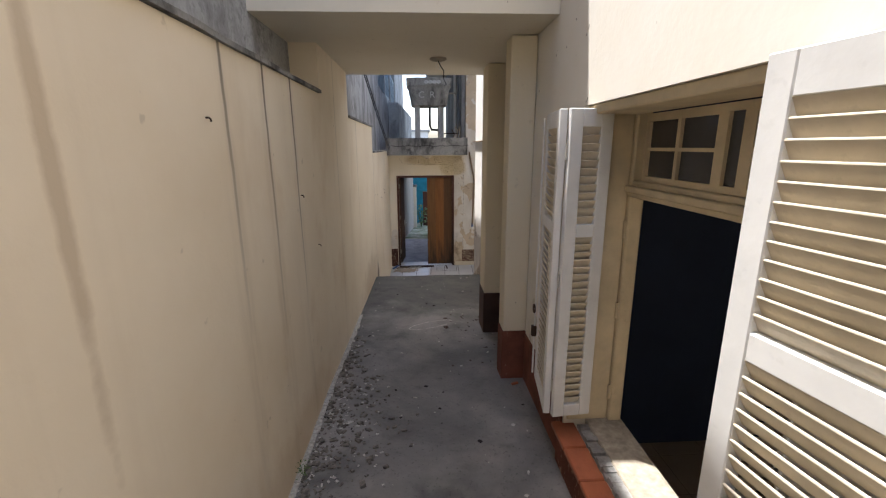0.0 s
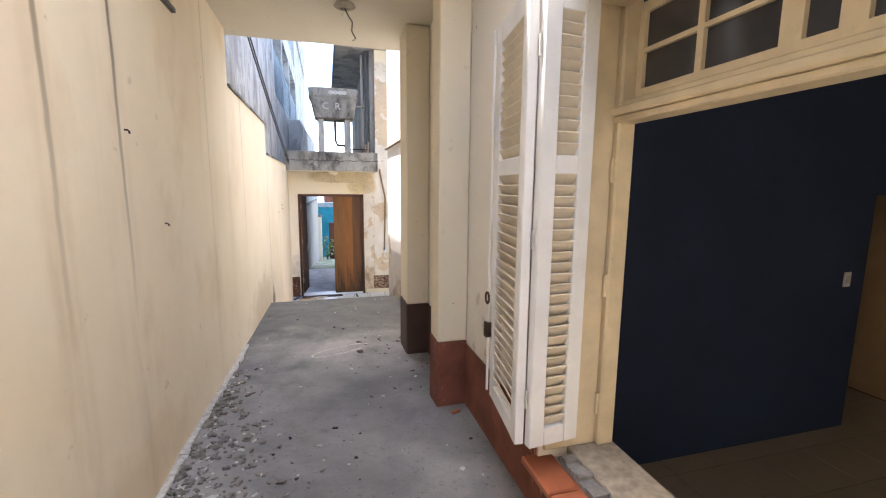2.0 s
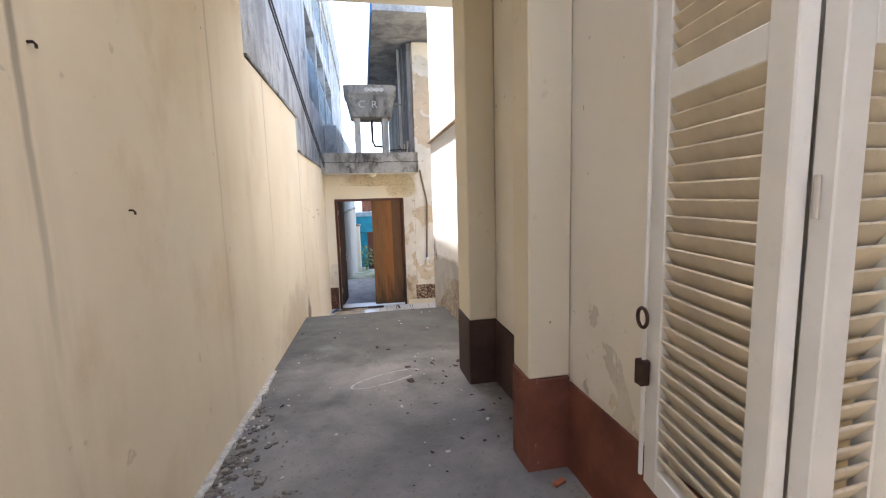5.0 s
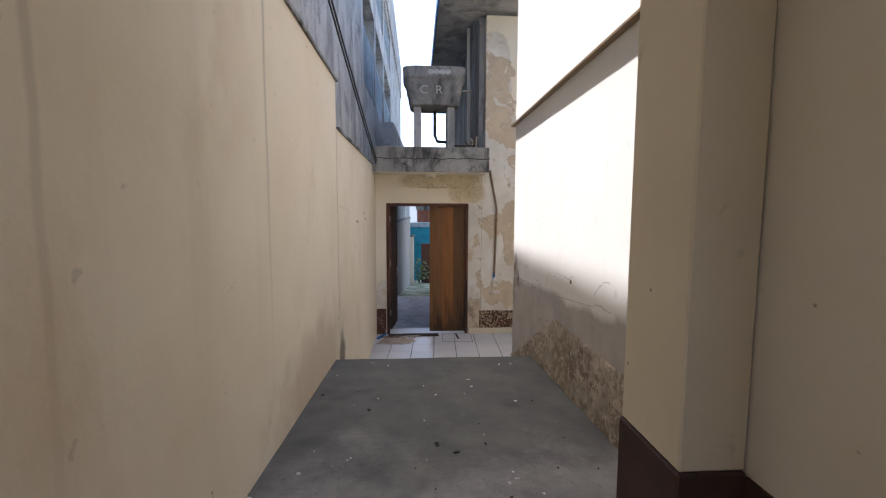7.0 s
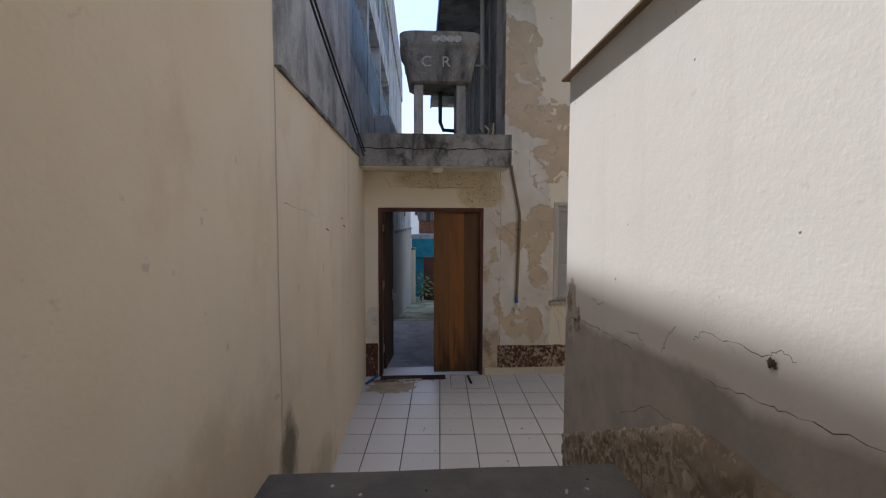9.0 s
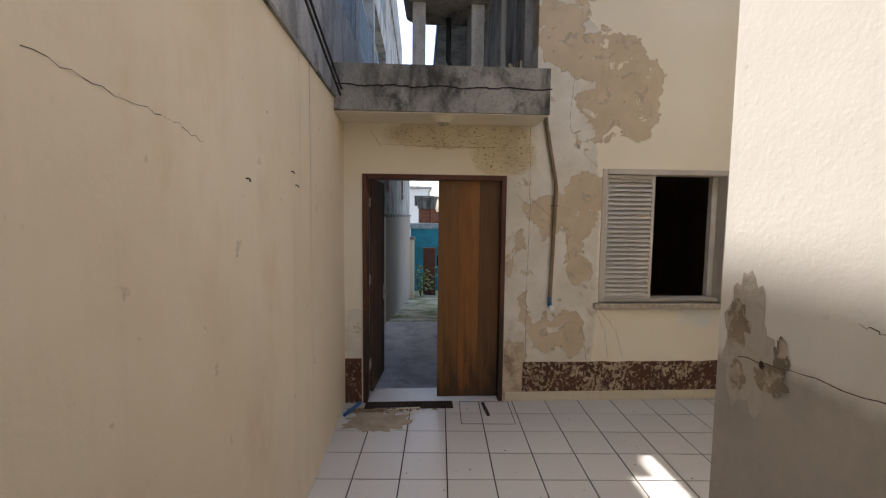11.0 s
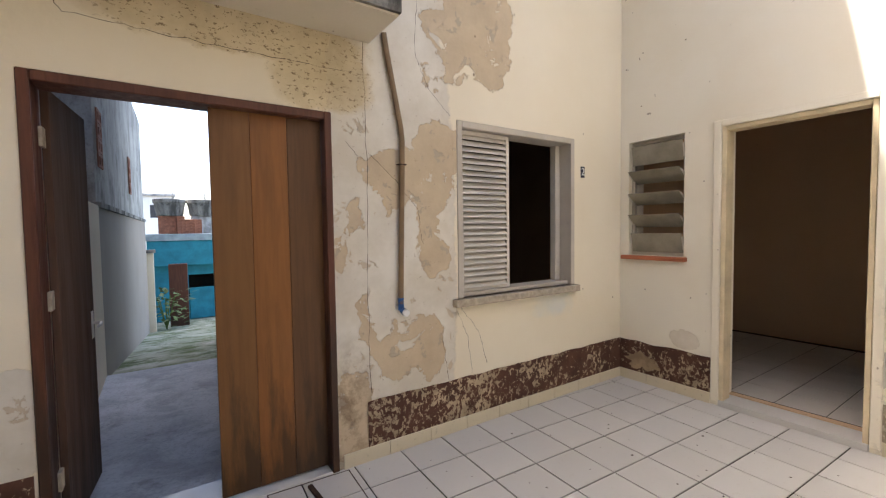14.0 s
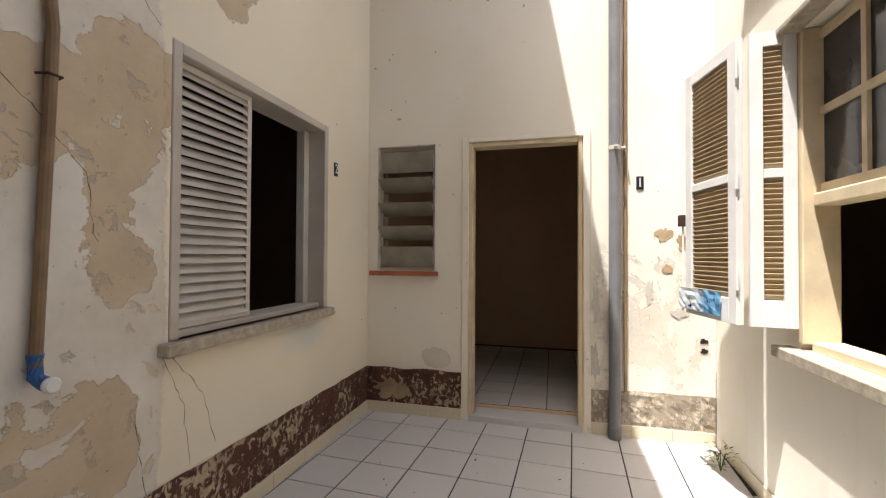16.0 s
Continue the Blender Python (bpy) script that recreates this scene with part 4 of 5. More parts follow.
for pts in (((6.06, 0.96), (6.01, 1.0), (5.83, 1.0), (5.77, 0.99), (5.70, 1.03), (5.65, 1.01)), ((6.25, 0.85), (6.22, 0.93), (6.16, 0.98)), ((5.36, 0.95), (5.34, 1.0), (5.23, 1.07), (5.16, 1.07)),
            ((5.15, 0.92), (5.26, 0.93), (5.35, 0.92)), ((6.58, 0.45), (6.34, 0.60), (6.14, 0.61)), ((6.0, 0.84), (5.76, 0.86), (5.64, 0.87), (5.3, 0.92)), ((7.29, 0.76), (7.0, 0.79), (6.72, 0.80), (6.45, 0.79)),
            ((6.95, 0.95), (6.85, 0.93), (6.78, 0.96)), ((6.55, 0.86), (6.45, 0.88), (6.38, 0.84))):
    wall_crack([(XR - 0.0055, y, z) for y, z in pts], 0.0014)
for pts in (((6.9, 1.47), (7.13, 1.45), (7.37, 1.44), (7.55, 1.40)), ((8.66, 2.12), (8.66, 1.9), (8.67, 1.5))):
    wall_crack([(XL + 0.0015, y, z) for y, z in pts], 0.0012)

for pts in (((1.67, 0.29), (1.78, 0.05), (1.83, -0.28)), ((1.72, 0.28), (1.88, 0.08), (1.98, -0.22)), ((1.39, 2.5), (1.36, 2.05), (1.47, 1.81), (1.67, 1.64)), ((0.99, 2.03), (1.0, 1.2), (0.985, 0.4), (1.0, -0.28)),
            ((-0.51, 1.96), (-0.42, 1.83), (-0.08, 1.82), (0.45, 1.815), (0.99, 1.82)), ((1.0, 1.35), (1.2, 1.18), (1.36, 1.0), (1.41, 0.72)), ((1.56, 0.05), (1.62, -0.3)), ((0.86, 1.4), (0.95, 1.3))):
    wall_crack([(x, YB - 0.0015, z) for x, z in pts], 0.0016, Vector((0, 1, 0)))

# rims on the boundary wall
for y0, y1, top in ((-4.0, 3.355, 2.612), (4.625, 6.82, 2.522), (6.84, 9.66, 2.132)):
    bm = bmesh.new()
    slab(bm, XL - 0.2, XL + 0.018, y0, y1, top, top + 0.022)
    bmesh.ops.subdivide_edges(bm, edges=[e for e in bm.edges if abs(e.verts[0].co.y - e.verts[1].co.y) > 1], cuts=40)
    for v in bm.verts:
        v.co.x += 0.006 * noise.noise((v.co.y * 4, v.co.x, 1))
        v.co.z += 0.006 * noise.noise((v.co.y * 3, 7, v.co.x))
    tagged(part("wall_coping", bm, M_CONC), "thin mould-blackened coping on the boundary wall", "coping", kind="structure")

# carport lamp holder with loose wires
lamp = thing("ceiling_lamp", (0.150, 3.90, 2.96), "empty round lamp holder with hanging wires", "lamp")
part("rose", lathe(((0.07, 0), (0.075, -0.008), (0.06, -0.018), (0.03, -0.024), (0.028, -0.012)), sides=24), M_STONE, lamp)
part("wire", tube(((0.0, 0, -0.02), (0.02, 0, -0.06), (0.05, 0.01, -0.10), (0.045, 0.01, -0.16), (0.07, 0, -0.21), (0.05, 0, -0.225)), 0.004, 6), M_BLACK, lamp, "loose black wire")
part("wire", tube(((0.0, 0.01, -0.02), (-0.02, 0.01, -0.07), (0.01, 0.02, -0.09), (0.02, 0.0, -0.03)), 0.003, 6), M_WHITE, lamp, "pale loose wire")

# cables along the boundary wall
for k, (a, b) in enumerate((((-0.72, 2.64, 3.3), (-0.70, 3.3, 2.97)), ((-0.74, 4.8, 3.5), (-0.70, 9.66, 2.15)), ((-0.735, 4.8, 3.56), (-0.69, 9.66, 2.2)))):
    pts = [tuple(Vector(a).lerp(Vector(b), t / 12) - Vector((0, 0, 0.5 * (t / 12) * (1 - t / 12) * (0.1 if k == 0 else 0.35)))) for t in range(13)]
    tagged(part("cable", tube(pts, 0.009, 6), M_BLACK), "black cable hanging along the boundary wall", "cable", "hanging cables")


# ---- court: double door ----
door = thing("door_1", (0, 0, 0), "dark brown wooden double door, one leaf open", "door", "", "structure")
DX0, DX1, DZ = DOOR[0], DOOR[1], DOOR[3]
part("frame_post", box(DX0 + 0.002, DX0 + 0.045, YB - 0.012, YB + 0.16, -0.64, DZ - 0.002, 0.005), M_DOORF, door)
part("frame_post", box(DX1 - 0.045, DX1 - 0.002, YB - 0.012, YB + 0.16, -0.64, DZ - 0.002, 0.005), M_DOORF, door)
part("frame_head", box(DX0 + 0.046, DX1 - 0.046, YB - 0.012, YB + 0.16, DZ - 0.05, DZ - 0.003, 0.005), M_DOORF, door)


BOARDS = []
for wood in (M_DOOR_DARK, M_DOOR, M_DOOR_MID):
    BOARDS.append(mesh_of(box(0.0008, 0.1975, -0.016, 0.016, 0, 2.125, 0.002), "board"))
    BOARDS[-1].materials.append(wood)


def door_leaf(label, m, boarded):
    """A leaf on a thin core, hinged at its origin, running along +x: three upright boards or one smooth sheet."""
    leaf = part("leaf", box(0.004, 0.594, -0.012, 0.012, 0.003, 2.122, 0), M_DOORF, door, label)
    leaf.matrix_basis = m
    if not boarded:
        part("panel", box(0.0005, 0.5965, -0.016, 0.016, 0, 2.125, 0.003), M_LEAF_DARK, leaf, "smooth dark brown sheet")
        return leaf
    for k in range(3):
        o = new("board", BOARDS[k])
        o.parent = leaf
        o.matrix_basis = pose(k * 0.199, 0, 0)
    return leaf


fixed = door_leaf("closed brown leaf with stained boards", pose(DX1 - 0.047, YB + 0.075, -0.612, 0, 0, 180), True)
moving = door_leaf("brown leaf swung open into the alley", pose(DX0 + 0.062, YB + 0.165, -0.60, 0, 0, 84), False)
for z in (-0.35, 0.5, 1.25):
    part("hinge", box(DX0 + 0.046, DX0 + 0.062, YB + 0.10, YB + 0.165, z, z + 0.09, 0.002), M_STONE, door, "worn brass hinge")
part("handle", tube(((0.545, -0.02, 0.93), (0.545, -0.06, 0.93), (0.50, -0.065, 0.925), (0.46, -0.06, 0.92)), 0.008, 8), M_ALU, moving, "dull metal lever handle")
part("keyhole_plate", box(0.52, 0.56, -0.021, -0.017, 0.84, 1.0, 0.001), M_ALU, moving, "dull metal lock plate")
part("threshold", box(DX0 + 0.002, DX1 - 0.002, YB + 0.002, YB + 0.32, -0.9, -0.634, 0.004), M_TILE, door, "white tiled threshold")

# sliding window with louvred leaf
wn = thing("window_2", (0, 0, 0), "grey sliding window with a louvred leaf, half open", "window", "", "structure")
WX0, WX1, WZ0, WZ1 = WIND
part("lining", box(WX0 + 0.002, WX0 + 0.05, YB - 0.006, YB + 0.19, WZ0 + 0.002, WZ1 - 0.002, 0.004), M_ALUP, wn)
part("lining", box(WX1 - 0.05, WX1 - 0.002, YB - 0.006, YB + 0.19, WZ0 + 0.002, WZ1 - 0.002, 0.004), M_ALUP, wn)
part("head", box(WX0 + 0.051, WX1 - 0.051, YB - 0.006, YB + 0.19, WZ1 - 0.05, WZ1 - 0.002, 0.004), M_ALUP, wn)
part("track", box(WX0 + 0.051, WX1 - 0.051, YB + 0.03, YB + 0.19, WZ0 + 0.002, WZ0 + 0.035, 0.004), M_ALUP, wn)
part("side_frame", box(WX1 - 0.11, WX1 - 0.052, YB + 0.12, YB + 0.185, WZ0 + 0.036, WZ1 - 0.052, 0.004), M_ALU, wn)
lx0, lx1, lz0, lz1 = WX0 + 0.055, WX0 + 0.55, WZ0 + 0.04, WZ1 - 0.055
part("leaf_frame", pierced("x", YB + 0.045, YB + 0.075, lx0, lx1, lz0, lz1, ((lx0 + 0.03, lx1 - 0.03, lz0 + 0.03, lz1 - 0.03),)), M_ALU, wn)
blade = bmesh.new()
slab(blade, 0, lx1 - lx0 - 0.05, -0.028, 0.028, -0.002, 0.002)
soft(blade, 0.001)
bmesh.ops.transform(blade, matrix=pose(0, 0, 0, 52, 0, 0), verts=blade.verts)
blade_mesh = mesh_of(blade, "blade")
blade_mesh.materials.append(M_ALU)
for k in range(26):
    o = new("blade", blade_mesh)
    o.parent = wn
    o.matrix_basis = pose(lx0 + 0.025, YB + 0.055, lz0 + 0.045 + k * (lz1 - lz0 - 0.09) / 25, random.uniform(-2, 2), 0, 0)
# Dark sheet added behind the blades; it stands for shade in their gaps.
part("blade_gap_shade", box(lx0 + 0.02, lx1 - 0.02, YB + 0.076, YB + 0.082, lz0 + 0.01, lz1 - 0.01, 0), M_DARK, wn)
part("stone_sill", box(WX0 - 0.05, WX1 + 0.02, YB - 0.055, YB + 0.12, WZ0 - 0.055, WZ0, 0.006), M_STONE, wn, "chipped speckled stone sill")


def lettering(text, size, material, m, name, parent=None, label=""):
    """Flat characters in the built-in font, as a mesh."""
    cu = bpy.data.curves.new(name, "FONT")
    cu.body, cu.size, cu.extrude, cu.align_x, cu.align_y = text, size, 0.0006, "CENTER", "CENTER"
    tmp = bpy.data.objects.new(name, cu)
    me = bpy.data.meshes.new_from_object(tmp)
    bpy.data.objects.remove(tmp)
    me.materials.clear()
    me.materials.append(material)
    ob = new(name, me)
    ob.parent = parent
    ob.matrix_basis = m
    return tagged(ob, label)


M_NAVY = plain("navy_enamel", (0.012, 0.015, 0.03), 0.35)
for digit, at, turn in (("2", (3.105, YB - 0.004, 1.352), 0), ("1", (XE - 0.004, 7.885, 1.265), -90)):
    sign = thing("number_plate", at, "small dark enamel house number plate", "sign", "house number plates", turn=turn)
    part("plate", box(-0.026, 0.026, -0.003, 0.0035, -0.05, 0.05, 0.002), M_NAVY, sign)
    lettering(digit, 0.095, M_WHITE, pose(0, -0.0045, 0, 90, 0, 0), "digit", sign, "white painted digit")

# water pipe with tap
pipe = thing("water_pipe", (0, 0, 0), "brown plastic water pipe ending in a tap", "pipe")
part("tube", tube(((1.125, YB - 0.022, 2.10), (1.14, YB - 0.022, 2.0), (1.235, YB - 0.022, 1.52), (1.243, YB - 0.022, 1.44), (1.241, YB - 0.022, 1.3), (1.213, YB - 0.022, 0.36)), 0.018, 10), M_TUBE, pipe)
part("tap_body", tube(((1.213, YB - 0.022, 0.40), (1.213, YB - 0.024, 0.33), (1.213, YB - 0.06, 0.315), (1.213, YB - 0.085, 0.31)), 0.022, 10), M_BLUEPL, pipe, "blue plastic tap")
part("tap_cap", lathe(((0.024, 0), (0.026, 0.012), (0.02, 0.02)), m=pose(1.213, YB - 0.083, 0.31, 90, 0, 0)), M_WHITE, pipe, "white tap cap")
for z in (1.28,):
    part("clip", tube(((1.21, YB - 0.002, z), (1.22, YB - 0.042, z), (1.26, YB - 0.042, z), (1.27, YB - 0.002, z)), 0.004, 6), M_IRON, pipe)

# louvre window
lo = thing("louvre_window", (0, 0, 0), "old louvre window with tilted frosted glass blades", "window", "", "structure")
LY0, LY1, LZ0, LZ1 = LOU
part("frame", pierced("y", XE + 0.05, XE + 0.09, LY0 + 0.002, LY1 - 0.002, LZ0 + 0.002, LZ1 - 0.002, ((LY0 + 0.03, LY1 - 0.03, LZ0 + 0.03, LZ1 - 0.03),)), M_ALUP, lo)
M_FROST = plain("frosted_dusty_glass", (0.30, 0.27, 0.21), 0.3, 0, 0.3, 6)
for k in range(5):
    z = LZ0 + 0.12 + k * 0.205
    ang = (78, 40, 35, 38, 82)[k]
    part("glass_blade", box(-0.09, 0.09, LY0 + 0.02, LY1 - 0.02, -0.003, 0.003, 0.001, pose(XE + 0.02, 0, z, 0, ang, 0)), M_FROST, lo, "frosted dusty glass blade")
    for y in (LY0 + 0.016, LY1 - 0.016):
        part("blade_holder", box(-0.06, 0.06, y - 0.006, y + 0.006, -0.006, 0.006, 0.001, pose(XE + 0.02, 0, z, 0, ang, 0)), M_ALU, lo)
part("sill", box(XE - 0.045, XE + 0.2, LY0 - 0.03, LY1 + 0.06, LZ0 - 0.04, LZ0 - 0.001, 0.005), M_BRICKSILL, lo, "red clay sill")

# doorway to the dim room
d2 = thing("door_2", (0, 0, 0), "open doorway with a worn cream frame", "door", "", "structure")
y0, y1, z1 = DOOR2[0], DOOR2[1], DOOR2[3]
for a, b in ((y0 - 0.055, y0 - 0.001), (y1 + 0.001, y1 + 0.055)):
    part("architrave", box(XE - 0.014, XE - 0.001, a, b, -0.61, z1 + 0.05, 0.004), M_COURT, d2)
part("architrave", box(XE - 0.014, XE - 0.001, y0, y1, z1 + 0.001, z1 + 0.05, 0.004), M_COURT, d2)
for a, b in ((y0 + 0.001, y0 + 0.035), (y1 - 0.035, y1 - 0.001)):
    part("jamb", box(XE + 0.001, XE + 0.13, a, b, -0.6, z1 - 0.001, 0.005), M_FRAME, d2)
part("head", box(XE + 0.001, XE + 0.13, y0 + 0.036, y1 - 0.036, z1 - 0.036, z1 - 0.001, 0.005), M_FRAME, d2)
part("threshold", box(XE - 0.012, XE + 0.25, y0 + 0.002, y1 - 0.002, -0.9, -0.592, 0.004), M_TILE, d2, "white tile threshold")

# rain pipe
rp = thing("downpipe", (XE - 0.055, 8.07, 0), "grey plastic rain downpipe", "pipe")
part("tube", tube(((0, 0, ZC + 0.002), (0, 0, 4.2)), 0.042, 16), M_PVC, rp)
part("collar", lathe(((0.046, ZC + 0.004), (0.047, ZC + 0.09), (0.043, ZC + 0.1))), M_PVC, rp)
for z in (1.51,):
    part("bracket", lathe(((0.046, z), (0.046, z + 0.03))), M_ALU, rp, "bent galvanised strap")
    part("bracket_ear", box(-0.09, -0.04, -0.012, 0.012, z + 0.005, z + 0.022, 0.002), M_ALU, rp)
    part("bracket_ear", box(-0.02, 0.052, -0.075, -0.045, z + 0.005, z + 0.022, 0.002), M_ALU, rp)
part("conduit", box(0.034, 0.052, -0.092, -0.07, -0.3, 4.2, 0.003), M_TUBE, rp, "thin tan conduit beside the pipe")

# brown dado and skirting tiles of the court
DADO_Z = (-0.548, -0.25)


def flaky_band(name, along, face, a0, a1, z0, z1, material, label, rough=0.004):
    """A painted band a few millimetres proud, with a broken surface and an uneven edge."""
    bm = bmesh.new()
    n, m = max(8, int((a1 - a0) * 30)), 9
    grid = []
    for i in range(n + 1):
        u = a0 + (a1 - a0) * i / n
        row = []
        for j in range(m + 1):
            z = z0 + (z1 - z0 + 0.012 * noise.noise((u * 6, 2, face))) * j / m
            d = face - 0.004 - rough * (0.5 + noise.fractal((u * 16, z * 16, face), 1.0, 2.0, 4)) * (0 if j in (0, m) else 1)
            row.append(bm.verts.new((u, d, z) if along == "x" else (d, u, z)))
        grid.append(row)
    for a, b in zip(grid, grid[1:]):
        for j in range(m):
            bm.faces.new((a[j], a[j + 1], b[j + 1], b[j]))
    return structure(name, bm, material, label, "dado")


flaky_band("dado_back", "x", YB, 0.97, XE - 0.004, DADO_Z[0], DADO_Z[1], M_DADO, "flaking dark brown dado of the back wall")
flaky_band("dado_back_corner", "x", YB, XL + 0.001, DX0 - 0.012, -0.64, -0.2, M_DADO, "flaking dark brown dado beside the door")
flaky_band("dado_east", "y", XE, 9.247, YB - 0.004, DADO_Z[0], DADO_Z[1], M_DADO, "flaking dark brown dado of the court wall")
flaky_band("dado_east_near", "y", XE, YH + 0.004, 8.232, DADO_Z[0], -0.295, M_STUCCO, "bare rough dado below peeled plaster", 0.012)
skirt = thing("skirting", (0, 0, 0), "cream tile skirting round the court", "skirting", "", "structure")
for a0, a1, along in ((0.80, XE - 0.012, "x"), (9.25, YB - 0.012, "y"), (YH + 0.012, 8.23, "y")):
    n = max(1, round((a1 - a0) / 0.33))
    for k in range(n):
        u0, u1 = a0 + k * (a1 - a0) / n + 0.0015, a0 + (k + 1) * (a1 - a0) / n - 0.0015
        part("tile", box(u0, u1, YB - 0.012, YB - 0.001, ZC, DADO_Z[0], 0.002) if along == "x" else box(XE - 0.012, XE - 0.001, u0, u1, ZC, DADO_Z[0], 0.002), M_BASET, skirt)
for k in range(7):
    u0 = XR + 0.35 + k * 0.33
    part("tile", box(u0, u0 + 0.327, YH + 0.001, YH + 0.012, ZC, DADO_Z[0], 0.002), M_BASET, skirt)



def ragged_spot(name, y0, z0, ry, rz, proud, material, label):
    """A flat patch with a broken outline on the east wall."""
    bm = bmesh.new()
    rim = []
    for k in range(40):
        q = 2 * math.pi * k / 40
        r = 1 + 0.6 * noise.fractal((math.cos(q) * 2 + y0 * 3, math.sin(q) * 2, z0 * 5), 1.0, 2.0, 4)
        rim.append(bm.verts.new((XE - proud, y0 + ry * r * math.cos(q), z0 + rz * r * math.sin(q))))
    face = bm.faces.new(rim)
    geo = bmesh.ops.extrude_face_region(bm, geom=[face])
    for v in geo["geom"]:
        if isinstance(v, bmesh.types.BMVert):
            v.co.x += 0.003
    structure(name, bm, material, label, "patch")


M_TANPL = plain("tan_plaster", (0.46, 0.33, 0.20), 0.9, 0, 0.4, 9, 0.5)
ragged_spot("dado_break", 9.84, -0.44, 0.17, 0.085, 0.013, M_TANPL, "tan plaster where the dado broke away")
for y, z in ((7.46, 0.10), (7.46, 0.03)):
    ragged_spot("pipe_hole", y, z, 0.022, 0.018, 0.004, M_DARK, "small dark pipe hole in the wall")
for y, z, a, b in ((7.72, 0.88, 0.05, 0.05), (7.60, 0.82, 0.035, 0.06), (7.70, 0.62, 0.04, 0.03), (7.82, 0.45, 0.025, 0.08), (7.62, 0.30, 0.06, 0.035), (8.21, -0.1, 0.035, 0.12), (8.20, 0.35, 0.025, 0.15)):
    ragged_spot("plaster_chip", y, z, a, b, 0.004, M_TANPL if z > 0.5 else M_CEMENT, "chipped spot in the sunny wall")

# lamp under the canopy
cl = thing("ceiling_lamp", (0.14, 9.80, 2.021), "yellowed round lamp holder under the canopy", "lamp")
part("rose", lathe(((0.105, 0), (0.108, -0.006), (0.085, -0.035), (0.07, -0.055), (0.06, -0.05), (0.03, -0.03)), sides=28), M_BASET, cl)
part("socket", lathe(((0.03, -0.028), (0.034, -0.055), (0.025, -0.072), (0.008, -0.075)), sides=16), M_STONE, cl, "dull pale lamp socket")

# ---- court window of the house, sunlit ----
w3 = thing("window_3", (0, 0, 0), "cream wooden court window with a glazed transom", "window", "", "structure")
a0, a1, c0, c1 = YW
part("lining", box(a1 - 0.05, a1 - 0.001, YH - 0.14, YH + 0.012, c0 + 0.03, c1 - 0.002, 0.006), M_FRAME, w3)
part("lining", box(a0 + 0.001, a0 + 0.05, YH - 0.14, YH + 0.012, c0 + 0.03, c1 - 0.002, 0.006), M_FRAME, w3)
part("hood", box(a0 - 0.03, a1 + 0.07, YH + 0.002, YH + 0.10, c1 - 0.01, c1 + 0.02, 0.006), M_STONE, w3, "projecting hood over the window")
part("transom_bar", box(a0 + 0.051, a1 - 0.051, YH - 0.14, YH - 0.03, 0.95, 1.01, 0.006), M_FRAME, w3)
part("sash", pierced("x", YH - 0.06, YH - 0.095, a0 + 0.052, a1 - 0.052, 1.012, c1 - 0.02,
     [(a0 + 0.085 + k * 0.325, a0 + 0.38 + k * 0.325, 1.055 + r * 0.355, 1.375 + r * 0.355) for k in range(4) for r in range(2)]), M_FRAME, w3)
for k in range(4):
    for r in range(2):
        part("pane", box(a0 + 0.08 + k * 0.325, a0 + 0.385 + k * 0.325, YH - 0.08, YH - 0.076, 1.05 + r * 0.355, 1.38 + r * 0.355, 0), M_PANE, w3, "dusty glass pane")
part("stone_sill", box(a0 - 0.05, a1 + 0.09, YH - 0.145, YH + 0.085, c0 - 0.055, c0 - 0.001, 0.005), M_STONE, w3, "chipped stone sill")
part("wood_sill", box(a0 + 0.051, a1 - 0.051, YH - 0.145, YH - 0.02, c0, c0 + 0.045, 0.005), M_FRAME, w3)

sh = thing("window_shutter", (0, 0, 0), "white folding louvred shutter beside the court window", "shutter", "court window shutters")
ZS = ((0.13, 0.72), (0.765, 1.36))
leaf_a = shutter_leaf(sh, 0.19, 1.43, ZS, 0.055, "inner_leaf", 1, 0.026, M_SLATTAN)
place(leaf_a, 2.62, YH + 0.015, 0.375, (2.645, 7.61))
leaf_b = shutter_leaf(sh, 0.49, 1.43, ZS, 0.07, "outer_leaf", 1, 0.026, M_SLATTAN)
place(leaf_b, 2.655, 7.618, 0.375, (3.14, 7.715))
part("bolt_bar", tube(((3.15, 7.74, 0.38), (3.15, 7.74, 1.76)), 0.006, 8), M_SHUTTER, sh)
part("latch", box(3.13, 3.17, 7.725, 7.765, 0.90, 0.97, 0.004), M_IRON, sh, "rusty latch")
for z in (0.6, 1.1, 1.65):
    part("hinge", lathe(((0.008, -0.05), (0.008, 0.05)), (2.645, 7.635, z), 8), M_SHUTTER, sh)
bag = bmesh.new()
n = 14
grid = [[bag.verts.new((2.76 + 0.42 * i / n, 7.672 + 0.084 * i / n + 0.012 * noise.noise((i * 0.8, j * 0.9, 5)), 0.405 + 0.125 * j / 6 + 0.006 * noise.noise((i * 0.7, j, 9)))) for j in range(7)] for i in range(n + 1)]
for a, b in zip(grid, grid[1:]):
    for j in range(6):
        bag.faces.new((a[j], a[j + 1], b[j + 1], b[j]))
bmesh.ops.solidify(bag, geom=list(bag.faces), thickness=0.003)


def bag_material():
    n = Nodes("printed_bag", 0.25, 0, 0.5)
    blot = n.noise(16, 2, 0.5)
    c = n.mix(n.ramp(n.axis(0), 2.98, 2.90), (0.80, 0.84, 0.86), (0.22, 0.48, 0.70))
    c = n.mix(n.ramp(blot, 0.63, 0.65), c, (0.02, 0.08, 0.25))
    return n.done(c)


tagged(part("plastic_bag", bag, bag_material()), "blue and white plastic wrapper stuck on the shutter", "wrapper")

